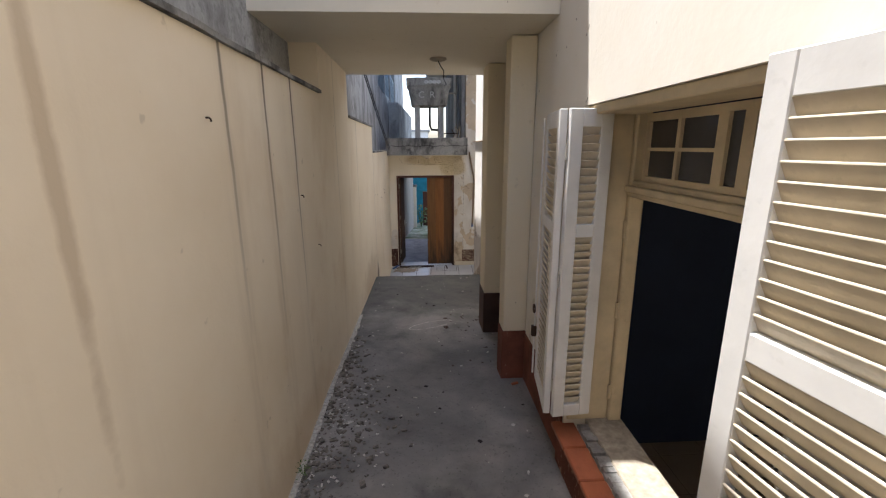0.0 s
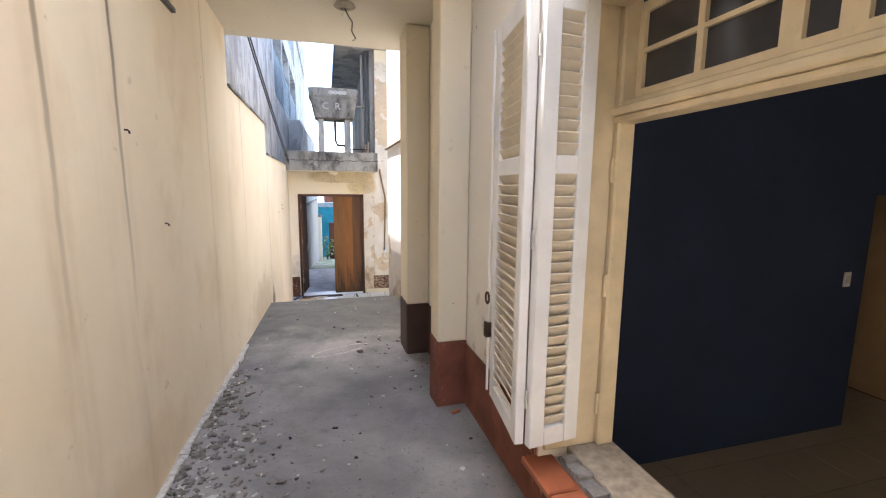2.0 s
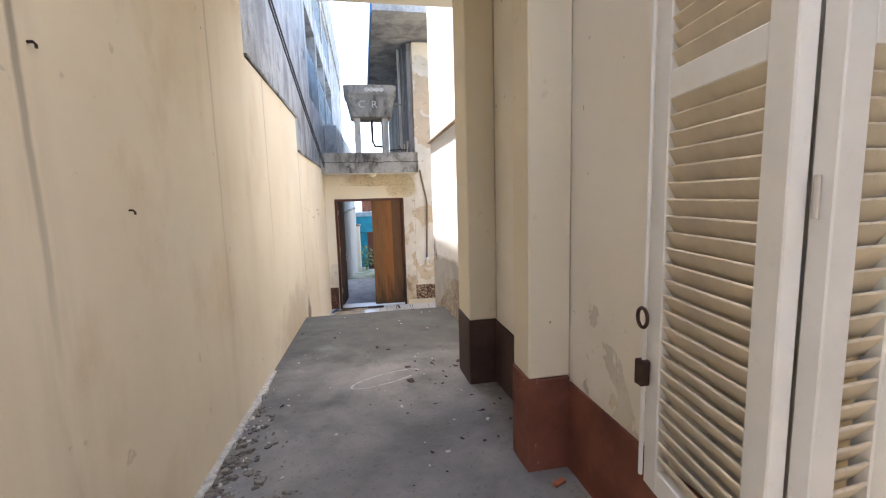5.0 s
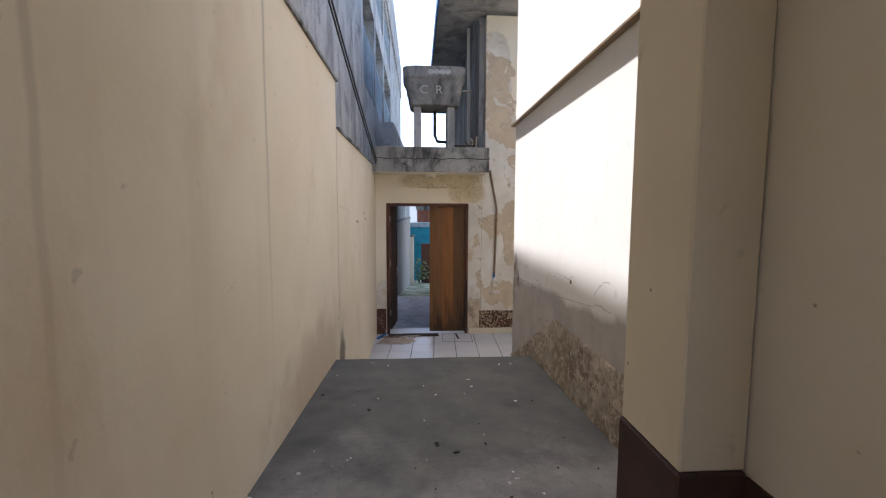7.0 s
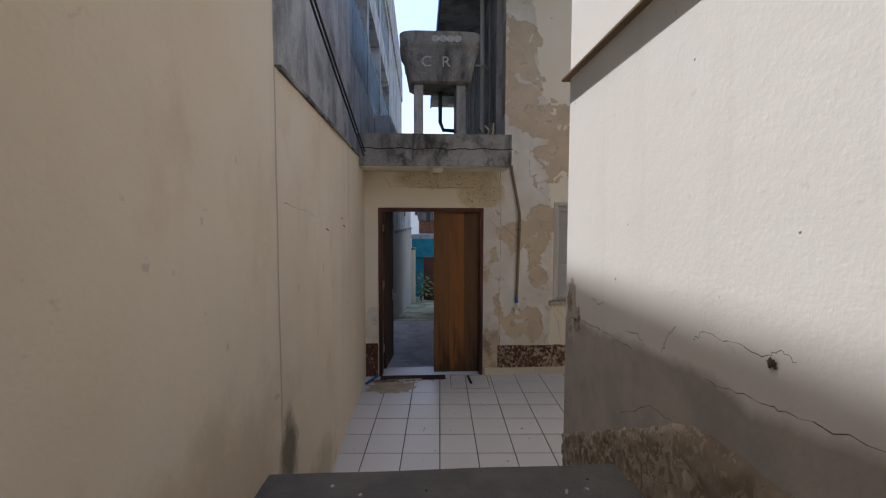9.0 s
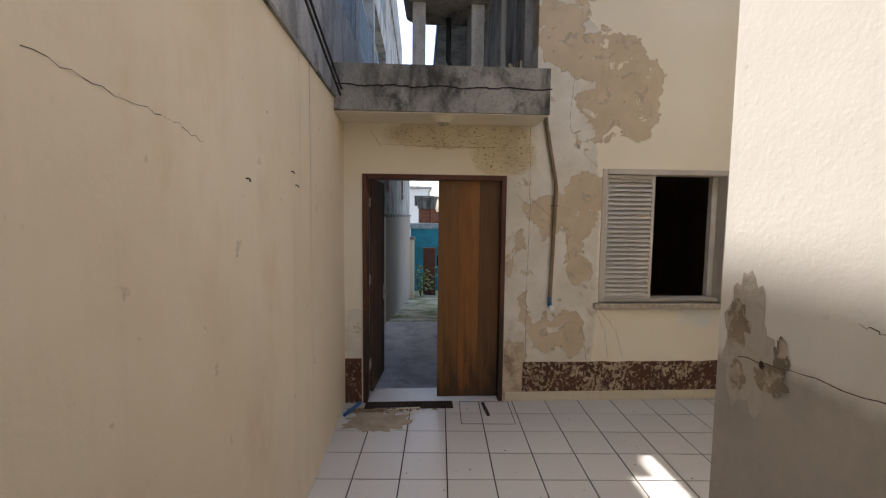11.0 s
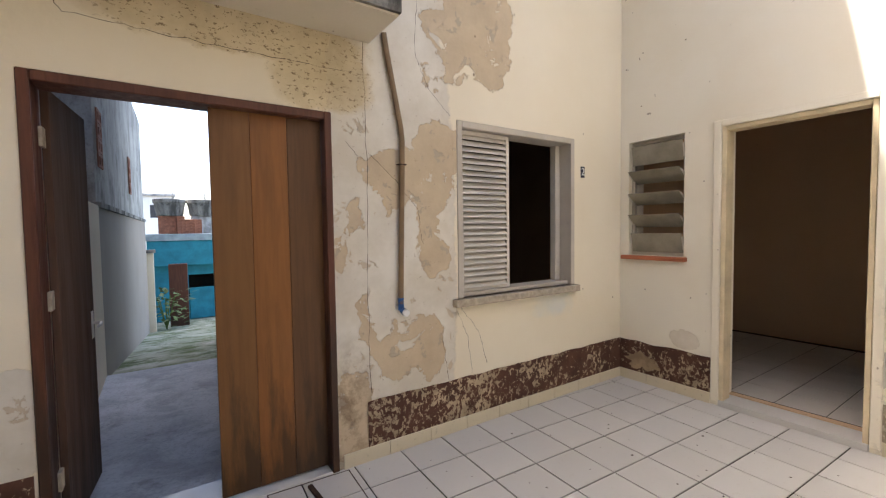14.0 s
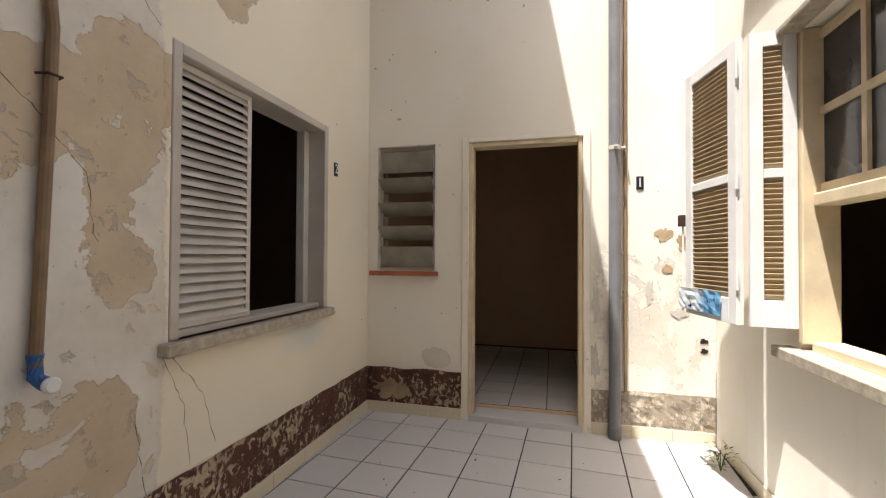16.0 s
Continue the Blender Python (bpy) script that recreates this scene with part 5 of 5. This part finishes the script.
# ---- tank on the canopy ----
tank = thing("water_tank", (0.205, 10.30, 2.41), "old grey cement water tank on two legs", "tank")
bm = bmesh.new()
rings = []
for w, d, h in ((0.37, 0.26, 0.70), (0.40, 0.29, 0.72), (0.46, 0.33, 1.05), (0.48, 0.34, 1.09), (0.505, 0.36, 1.13), (0.51, 0.365, 1.29), (0.48, 0.335, 1.29), (0.45, 0.31, 0.95)):
    ring = []
    for k in range(32):
        q = 2 * math.pi * k / 32
        c, s = math.cos(q), math.sin(q)
        ring.append(bm.verts.new((w * math.copysign(abs(c) ** 0.35, c), d * math.copysign(abs(s) ** 0.35, s), h)))
    rings.append(ring)
for a, b in zip(rings, rings[1:]):
    for k in range(32):
        bm.faces.new((a[k], a[(k + 1) % 32], b[(k + 1) % 32], b[k]))
bm.faces.new(rings[0][::-1])
bm.faces.new(rings[-1])
part("tub", bm, M_CONC, tank)
for x in (-0.27, 0.27):
    part("leg", box(x - 0.06, x + 0.06, -0.2, 0.2, 0.001, 0.70, 0.006), M_NEIGH, tank)
for mark, x in (("C", -0.17), ("R", 0.07)):
    lettering(mark, 0.19, M_CHALK, pose(x, -0.335, 0.93, 83, 0, 0), "chalk_mark", tank, "chalked letter on the tank")
smudge = bmesh.new()
for k in range(4):
    bmesh.ops.create_circle(smudge, cap_ends=True, segments=14, radius=0.045, matrix=pose(-0.06 + k * 0.09, -0.368, 1.20, 90, 0, 0) @ Matrix.Diagonal((1.1, 0.9, 1, 1)))
part("chalk_smudge", smudge, M_CHALK, tank, "pale chalk smudges on the rim")
part("outlet", tube(((0.02, 0.1, 0.74), (0.02, 0.1, 0.30), (0.06, 0.1, 0.2), (0.22, 0.1, 0.19), (0.26, 0.1, 0.19)), 0.026, 8), M_BLACK, tank, "black outlet pipe")
part("inlet", tube(((0.47, -0.05, 1.0), (0.60, -0.05, 1.0), (0.62, -0.05, 0.96)), 0.014, 8), M_STONE, tank, "thin grey inlet pipe")

risers = thing("riser_pipes", (0.9, 10.5, 2.41), "bundle of old supply pipes on the canopy", "pipe")
for k, (x, y, r, m) in enumerate(((0.0, -0.02, 0.022, M_PVC), (-0.06, 0.25, 0.03, M_HOUSE), (-0.02, 0.5, 0.025, M_STONE))):
    part("riser", tube(((x, y, 0.02), (x, y, 1.0), (x - 0.01, y, 2.2)), r, 8), m, risers)
for k in range(6):
    q = random.uniform(-0.16, 0.02)
    part("elbow", tube(((q, -0.25, 0.02), (q + 0.02, -0.24, 0.10 + 0.02 * k), (q + random.uniform(-0.08, 0.08), -0.2, 0.2 + 0.015 * k)), 0.013, 6), M_BASET if k % 2 else M_TUBE, risers)
part("crossbar", tube(((-0.45, -0.28, 0.1), (0.0, -0.26, 0.11)), 0.012, 6), M_IRON, risers)
eave = bmesh.new()
slab(eave, 0.24, 0.268, 8.92, 16.8, 4.58, 4.78)
tagged(part("eave_gutter", eave, M_BLUEPL), "blue gutter edge of the back roof", "gutter", kind="structure")

# ---- neighbour's railings ----
for z, name in ((3.6, "lower"), (5.9, "upper")):
    rail = thing("balcony_railing", (XN - 0.05, 10.42, z), "pale blue iron balcony railing with sheeting", "railing", "neighbour railings")
    part("top_rail", box(-0.02, 0.02, 0, 7.0, 0.96, 1.0, 0.003), M_RAIL, rail)
    part("bottom_rail", box(-0.02, 0.02, 0, 7.0, 0.06, 0.10, 0.003), M_RAIL, rail)
    bar_mesh = mesh_of(box(-0.012, 0.012, -0.012, 0.012, 0.1, 0.96, 0), "bar")
    bar_mesh.materials.append(M_RAIL)
    for k in range(58):
        o = new("bar", bar_mesh)
        o.parent = rail
        o.matrix_basis = pose(0, 0.06 + k * 0.12, 0)
    sheet = bmesh.new()
    n = 24
    g = [[sheet.verts.new((0.035 + 0.012 * math.sin(i * 1.9), 0.02 + i * 2.2 / n, 0.05 + (0.95 - 0.1 * abs(noise.noise((i * 0.7, 0, z)))) * j / 4)) for j in range(5)] for i in range(n + 1)]
    for a, b in zip(g, g[1:]):
        for j in range(4):
            sheet.faces.new((a[j], a[j + 1], b[j + 1], b[j]))
    bmesh.ops.solidify(sheet, geom=list(sheet.faces), thickness=0.004)
    part("sheeting", sheet, M_RAIL, rail, "torn pale blue corrugated sheet")

# ---- alley beyond the door ----
house = thing("turquoise_house", (0.35, 24.7, -2.15), "far turquoise house with a flat roof and tanks", "house")
part("wall", pierced("x", 0, 0.3, -0.75, 6.0, 0, 1.9, ((0.35, 1.5, 0.75, 1.55),)), M_BLUEP, house)
part("parapet", box(-0.8, 6.05, -0.25, 0.3, 1.9, 2.75, 0.01), M_BLUEP, house)
part("roof_rim", box(-0.85, 6.1, -0.3, 0.35, 2.75, 2.98, 0.01), M_RAIL, house, "pale blue roof rim")
part("gate", box(0.36, 1.5, -0.06, -0.01, 0.02, 1.1, 0.01), M_BLUEP, house, "turquoise metal gate")
part("roof_slab", box(-0.75, 6.0, 0.3, 5.0, 2.5, 2.74, 0), M_NEIGH, house)
# Near-black sheet behind the opening, painted as the shade inside.
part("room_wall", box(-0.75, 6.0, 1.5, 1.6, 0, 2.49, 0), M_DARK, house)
for x in (0.25, 1.25):
    far_tank = thing("roof_tank", (x, 25.4, 0.831), "grey cement roof tank on brick supports", "tank", "far roof tanks")
    part("tub", lathe(((0.36, 0.62), (0.40, 0.64), (0.47, 1.06), (0.5, 1.1), (0.5, 1.2), (0.4, 1.22)), sides=16), M_CONC, far_tank)
    part("support", box(-0.36, 0.36, -0.3, 0.3, 0.002, 0.618, 0.01), M_TERRA if x < 1 else M_NEIGH, far_tank, "stacked brick support" if x < 1 else "grey block support")
    part("lid_pipe", tube(((0.1, 0, 1.2), (0.1, 0, 1.45), (0.25, 0, 1.46)), 0.03, 6), M_NEIGH, far_tank)
for k in range(26):
    brick = tagged(part("roof_brick", box(-0.12, 0.12, -0.05, 0.05, -0.05, 0.05, 0.006), M_TERRA), "loose terracotta brick piled on the far roof", "brick", "far brick pile")
    brick.matrix_basis = pose(0.55 + (k % 5) * 0.13, 25.05 + random.uniform(-0.02, 0.02), 0.88 + (k // 5) * 0.101, 0, 0, random.uniform(-8, 8))
back = thing("white_building", (0, 48, -3.5), "pale far building above the roofs", "building")
part("wall", box(-4, 0.9, 0, 8, 0, 7.3, 0.02), M_HOUSE, back)
part("roof", box(-4.2, 1.1, -0.2, 8.2, 7.3, 7.5, 0.02), M_NEIGH, back)
part("window", box(-0.6, 0.1, -0.03, 0.02, 5.6, 6.6, 0.01), M_PANE, back)
post = thing("gate_post", (-0.36, 20.3, -1.58), "cream gate post with a capped top", "post")
part("shaft", box(-0.13, 0.13, -0.13, 0.13, -0.2, 1.95, 0.01), M_WALL, post)
part("cap", box(-0.17, 0.17, -0.17, 0.17, 1.95, 2.03, 0.01), M_CONC, post)
stub = thing("old_fence_post", (0.28, 21.5, -1.75), "weathered brown gate leaf beside the weeds", "gate")
part("panel", box(-0.2, 0.25, -0.05, 0.05, 0, 1.75, 0.01), M_DOORF, stub)

# brick vents in the neighbour's wall
for y, z in ((13.45, 1.58), (16.7, 1.55)):
    vent = thing("brick_vent", (alley_x(y) - 0.006, y, z), "terracotta perforated brick vent in the grey wall", "vent", "brick vents", "structure", -2.06)
    for r in range(4):
        for c in range(2):
            part("block", pierced("y", 0.012, -0.003, c * 0.16, c * 0.16 + 0.15, r * 0.16, r * 0.16 + 0.15, ((c * 0.16 + 0.03, c * 0.16 + 0.12, r * 0.16 + 0.03, r * 0.16 + 0.12),)), M_TERRA, vent)


def weed(x, y, z, size, count, label, name="weed"):
    bm = bmesh.new()
    for _ in range(count):
        q, r, h = random.uniform(0, 6.28), random.uniform(0.05, 0.5) * size, random.uniform(0.1, 1.0) * size
        c = Vector((math.cos(q) * r, math.sin(q) * r, h))
        d = Vector((math.cos(q), math.sin(q), random.uniform(-0.4, 0.6))).normalized() * size * random.uniform(0.12, 0.28)
        s = d.cross(Vector((0, 0, 1))).normalized() * size * random.uniform(0.03, 0.06)
        vs = [bm.verts.new(c + p) for p in (Vector(), d * 0.5 + s, d, d * 0.5 - s)]
        bm.faces.new(vs)
    ob = thing(name, (x, y, z), label, "plant")
    part("leaves", bm, M_LEAF, ob)
    stems = bmesh.new()
    for k in range(5):
        q = k * 1.3
        for v in slab(stems, -0.012 * size, 0.012 * size, -0.012 * size, 0.012 * size, 0, 0.8 * size, pose(0, 0, 0, 14 * math.cos(q), 14 * math.sin(q), 0)):
            pass
    part("stems", stems, M_LEAF, ob)


weed(-0.02, 20.8, -1.66, 1.1, 130, "tall straggly green weed by the gate post")
weed(-0.72, 2.10, 0.385, 0.09, 40, "small green weed at the foot of the wall")
weed(3.3, 7.49, ZC, 0.16, 60, "small green weed in the court corner")

# ---- drain, iron bar, scraps ----
drain = thing("drain_grate", (-0.56, YB - 0.145, ZC), "rusty iron drain grate before the door", "grate")
part("frame", pierced("x", 0, 0.004, 0, 0.01, 0, 0.004), M_IRON, drain)
for y in (0.0, 0.125):
    part("rail", box(0, 0.84, y, y + 0.012, 0.001, 0.012, 0.001), M_IRON, drain)
rod = mesh_of(box(-0.007, 0.007, 0.012, 0.125, 0.001, 0.011, 0.001), "rod")
rod.materials.append(M_IRON)
for k in range(31):
    o = new("rod", rod)
    o.parent = drain
    o.matrix_basis = pose(0.01 + k * 0.0273, 0, 0)
# Thin black sheet on the tiles; the depth's shade is only its colour.
part("pit_shade", box(0.0, 0.84, 0.0, 0.137, 0.0002, 0.0012, 0), M_DARK, drain)
tagged(part("iron_bar", box(-0.014, 0.014, -0.125, 0.125, 0, 0.02, 0.004, pose(0.578, 9.895, ZC + 0.003, 0, 0, 4)), M_IRON), "short rusty iron bar on the tiles", "bar")
tagged(part("blue_tube", tube(((-0.715, 9.80, ZC + 0.018), (-0.60, 10.03, ZC + 0.03)), 0.016, 8), M_BLUEPL), "piece of blue tube in the corner", "tube")
for k in range(7):
    x, y = random.uniform(-0.7, -0.3), random.uniform(9.86, 9.93)
    tagged(part("stick", tube(((x, y, ZC + 0.012), (x + random.uniform(0.1, 0.3), y + random.uniform(-0.05, 0.05), ZC + 0.014)), random.uniform(0.004, 0.01), 6), M_BASET if k % 2 else M_TUBE), "dry stick lying by the drain", "stick", "sticks by the drain")


def scatter(name, count, spot, sizes, material, label, flat=0.35):
    """Many small angular bits lying on the ground, in one mesh."""
    bm = bmesh.new()
    for _ in range(count):
        x, y, z = spot()
        s = random.uniform(*sizes) * random.choice((0.6, 0.8, 1, 1.5))
        m = pose(x, y, z + s * flat * 0.35, random.uniform(-12, 12), random.uniform(-12, 12), random.uniform(0, 360))
        v = slab(bm, -s / 2, s / 2, -s * random.uniform(0.2, 0.5), s * 0.3, -s * flat / 2, s * flat / 2, m)
        for q in v:
            q.co += Vector((random.uniform(-1, 1), random.uniform(-1, 1), random.uniform(-0.3, 0.3))) * s * 0.15
    tagged(part(name, bm, material), label, "debris", kind="stuff")


def left_heap():
    y = random.triangular(1.2, 4.2, 2.5)
    x = XL + 0.03 + abs(random.gauss(0, 0.22)) * (1.0 if 2.0 < y < 3.2 else 0.4)
    return x, y, ramp_z(y)


def anywhere():
    y = random.uniform(1.0, 6.5)
    return random.uniform(XL + 0.05, 0.75), y, ramp_z(y)


def right_edge():
    y = random.uniform(3.3, 4.7)
    return random.uniform(0.2, 0.75), y, ramp_z(y)


def court_spot():
    return random.uniform(XL, XE - 0.1), random.uniform(7.5, YB - 0.05), ZC


def drain_spot():
    x = XL + 0.05 + abs(random.gauss(0, 0.3))
    return x, 9.91 + random.gauss(0, 0.03) - 0.02 * x, ZC


scatter("rubble_heap", 620, left_heap, (0.008, 0.032), M_RUBBLE, "grey plaster crumbs swept along the boundary wall")
scatter("plaster_flakes", 170, left_heap, (0.008, 0.026), M_RUBBLE_L, "white paint flakes among the swept crumbs", 0.15)
scatter("plaster_crumbs", 110, anywhere, (0.005, 0.018), M_RUBBLE_L, "scattered white plaster crumbs on the ramp", 0.3)
scatter("dry_leaves", 36, right_edge, (0.01, 0.035), M_IRON, "dry brown leaves by the piers", 0.12)
scatter("dark_bits", 70, anywhere, (0.006, 0.02), M_DARK, "dark bits scattered on the ramp", 0.25)
scatter("court_bits", 150, court_spot, (0.004, 0.013), M_IRON, "dry bits and twigs on the court tiles", 0.15)
scatter("drain_dirt", 260, drain_spot, (0.006, 0.026), M_TUBE, "dry twigs and dirt swept against the drain", 0.2)


def mud_film(cx, cy, rx, ry):
    """A dried film of silt with an uneven rim, a few millimetres thick."""
    bm = bmesh.new()
    rim = []
    for k in range(48):
        a = k * math.tau / 48
        r = 1 + 0.35 * noise.noise((math.cos(a) * 1.6, math.sin(a) * 1.6, 5)) + 0.4 * noise.noise((math.cos(a) * 6, math.sin(a) * 6, 2))
        rim.append(bm.verts.new((max(XL + 0.015, cx + rx * r * math.cos(a)), cy + ry * r * math.sin(a), ZC + 0.0022)))
    face = bm.faces.new(rim)
    geo = bmesh.ops.extrude_face_region(bm, geom=[face])
    for v in geo["geom"]:
        if isinstance(v, bmesh.types.BMVert):
            v.co.z = ZC + 0.0042
    bmesh.ops.recalc_face_normals(bm, faces=bm.faces)
    tagged(part("silt_film", bm, M_SILT), "dried tan silt spread over the corner tiles", "dirt")


mud_film(-0.42, 9.70, 0.30, 0.16)
tagged(part("brick_shard", box(-0.03, 0.03, -0.012, 0.012, 0, 0.015, 0.004, pose(0.70, 2.98, 0.392, 0, 0, 20)), M_BRICKSILL), "small red brick shard by the pier", "shard")

edge = bmesh.new()
for k in range(100):
    y = 0.9 + k * 0.038
    w = 0.03 + 0.03 * abs(noise.noise((y * 5, 1, 2)))
    slab(edge, XL + 0.0005, XL + w, y, y + 0.04, ramp_z(y) - 0.02, ramp_z(y) + 0.012 + 0.014 * abs(noise.noise((y * 7, 3, 1))))
structure("mortar_edge", edge, M_RUBBLE_L, "crumbling mortar fillet along the boundary wall", "trim")

cover = thing("inspection_cover", (0.575, 9.85, ZC + 0.0018), "tiled inspection cover with a dark metal rim", "cover", turn=-2.65)
for x0, x1, y0, y1 in ((-0.24, 0.24, -0.226, -0.220), (-0.24, 0.24, 0.220, 0.226), (-0.24, -0.234, -0.219, 0.219), (0.234, 0.24, -0.219, 0.219)):
    part("rim", box(x0, x1, y0, y1, 0, 0.0012, 0), M_IRON, cover)

scrape = bmesh.new()
for k in range(46):
    q = 2 * math.pi * k / 52
    pts = []
    for w in (0.0, 0.012 + 0.008 * noise.noise((k * 0.3, 0, 0))):
        x, y = 0.07 + (0.24 - w) * math.cos(q), 4.33 + 0.10 * math.cos(q) + (0.10 - w) * math.sin(q)
        pts.append((x, y, ramp_z(y) + 0.009))
    q2 = 2 * math.pi * (k + 1) / 52
    for w in (0.012 + 0.008 * noise.noise((k * 0.3 + 0.3, 0, 0)), 0.0):
        x, y = 0.07 + (0.24 - w) * math.cos(q2), 4.33 + 0.10 * math.cos(q2) + (0.10 - w) * math.sin(q2)
        pts.append((x, y, ramp_z(y) + 0.009))
    if noise.noise((k * 0.35, 3, 1)) > -0.35:
        scrape.faces.new([scrape.verts.new(v) for v in pts])
tagged(part("floor_scrape", scrape, M_RUBBLE_L), "pale curved scrape mark on the ramp", "mark", kind="structure")

# hooks and marks on the boundary wall
for y, z in ((1.576, 2.33), (3.0, 1.55), (2.66, 1.94), (8.48, 1.41), (8.56, 1.34), (7.87, 1.32)):
    tagged(part("wall_hook", tube(((XL - 0.01, y, z), (XL + 0.012, y, z), (XL + 0.017, y, z - 0.006), (XL + 0.017, y, z - 0.014)), 0.0035, 6), M_IRON), "small rusty hook in the boundary wall", "hook", "wall hooks")
rs = thing("room_skirting", (0, 0, 0), "beige tile skirting along the room wall", "skirting", "", "structure")
for j in range(12):
    part("tile", box(XO - 0.011, XO - 0.001, YR - 0.003 - (j + 1) * 0.405, YR - 0.006 - j * 0.405, ZF, ZF + 0.085, 0.002), M_ROOMTILE, rs)

sw = thing("light_switch", (4.06, YR - 0.002, 1.015), "small white light switch on the blue wall", "switch")
part("plate", box(-0.036, 0.036, -0.01, 0.001, -0.06, 0.06, 0.002), M_WHITE, sw)
part("rocker", box(-0.016, 0.016, -0.016, -0.0105, -0.03, 0.03, 0.001), M_BASET, sw)

# ---- floor tiles, last ----
east_floor = thing("floor_east", (0, 0, 0), "white tiled floor of the dim room", "floor", "", "structure")
east_mesh = mesh_of(box(0, 0.328, 0, 0.313, -0.006, 0.0, 0.0015), "tile")
east_mesh.materials.append(M_EASTTILE)
bm = bmesh.new()
slab(bm, XE + 0.253, 6.39, 7.605, 10.19, ZC + 0.03, ZC + 0.063)
part("joints", bm, M_GROUT, east_floor, "dark joints between the tiles")
for i in range(7):
    for j in range(8):
        t = new("tile", east_mesh)
        t.parent = east_floor
        t.matrix_basis = pose(XE + 0.256 + i * 0.335, 7.61 + j * 0.32, ZC + 0.067)

TP = 0.329
tile_mesh = mesh_of(box(0, TP - 0.0085, 0, TP - 0.0085, -0.007, 0.0, 0.002), "tile")
tile_mesh.materials.append(M_TILE)
SPIN = -2.65
turn_m = Matrix.Translation((-0.125, 9.871, ZC)) @ pose(0, 0, 0, 0, 0, SPIN)
for i in range(-4, 14):
    for j in range(-9, 3):
        c = turn_m @ Vector((i * TP + TP / 2, j * TP + TP / 2, 0))
        if XL - 0.16 < c.x < XE + 0.16 and 7.25 < c.y < YB + 0.16:
            t = new("tile", tile_mesh)
            t.parent = court
            t.matrix_basis = turn_m @ pose(i * TP, j * TP, random.uniform(-0.0008, 0.0008), random.uniform(-0.06, 0.06), random.uniform(-0.06, 0.06), 0)
RP = 0.405
room_mesh = mesh_of(box(0, RP - 0.005, 0, RP - 0.005, -0.005, 0.0, 0.0015), "tile")
room_mesh.materials.append(M_ROOMTILE)
for i in range(10):
    for j in range(16):
        t = new("tile", room_mesh)
        t.parent = room_floor
        t.matrix_basis = pose(1.14 + i * RP, 4.16 - j * RP, ZF)
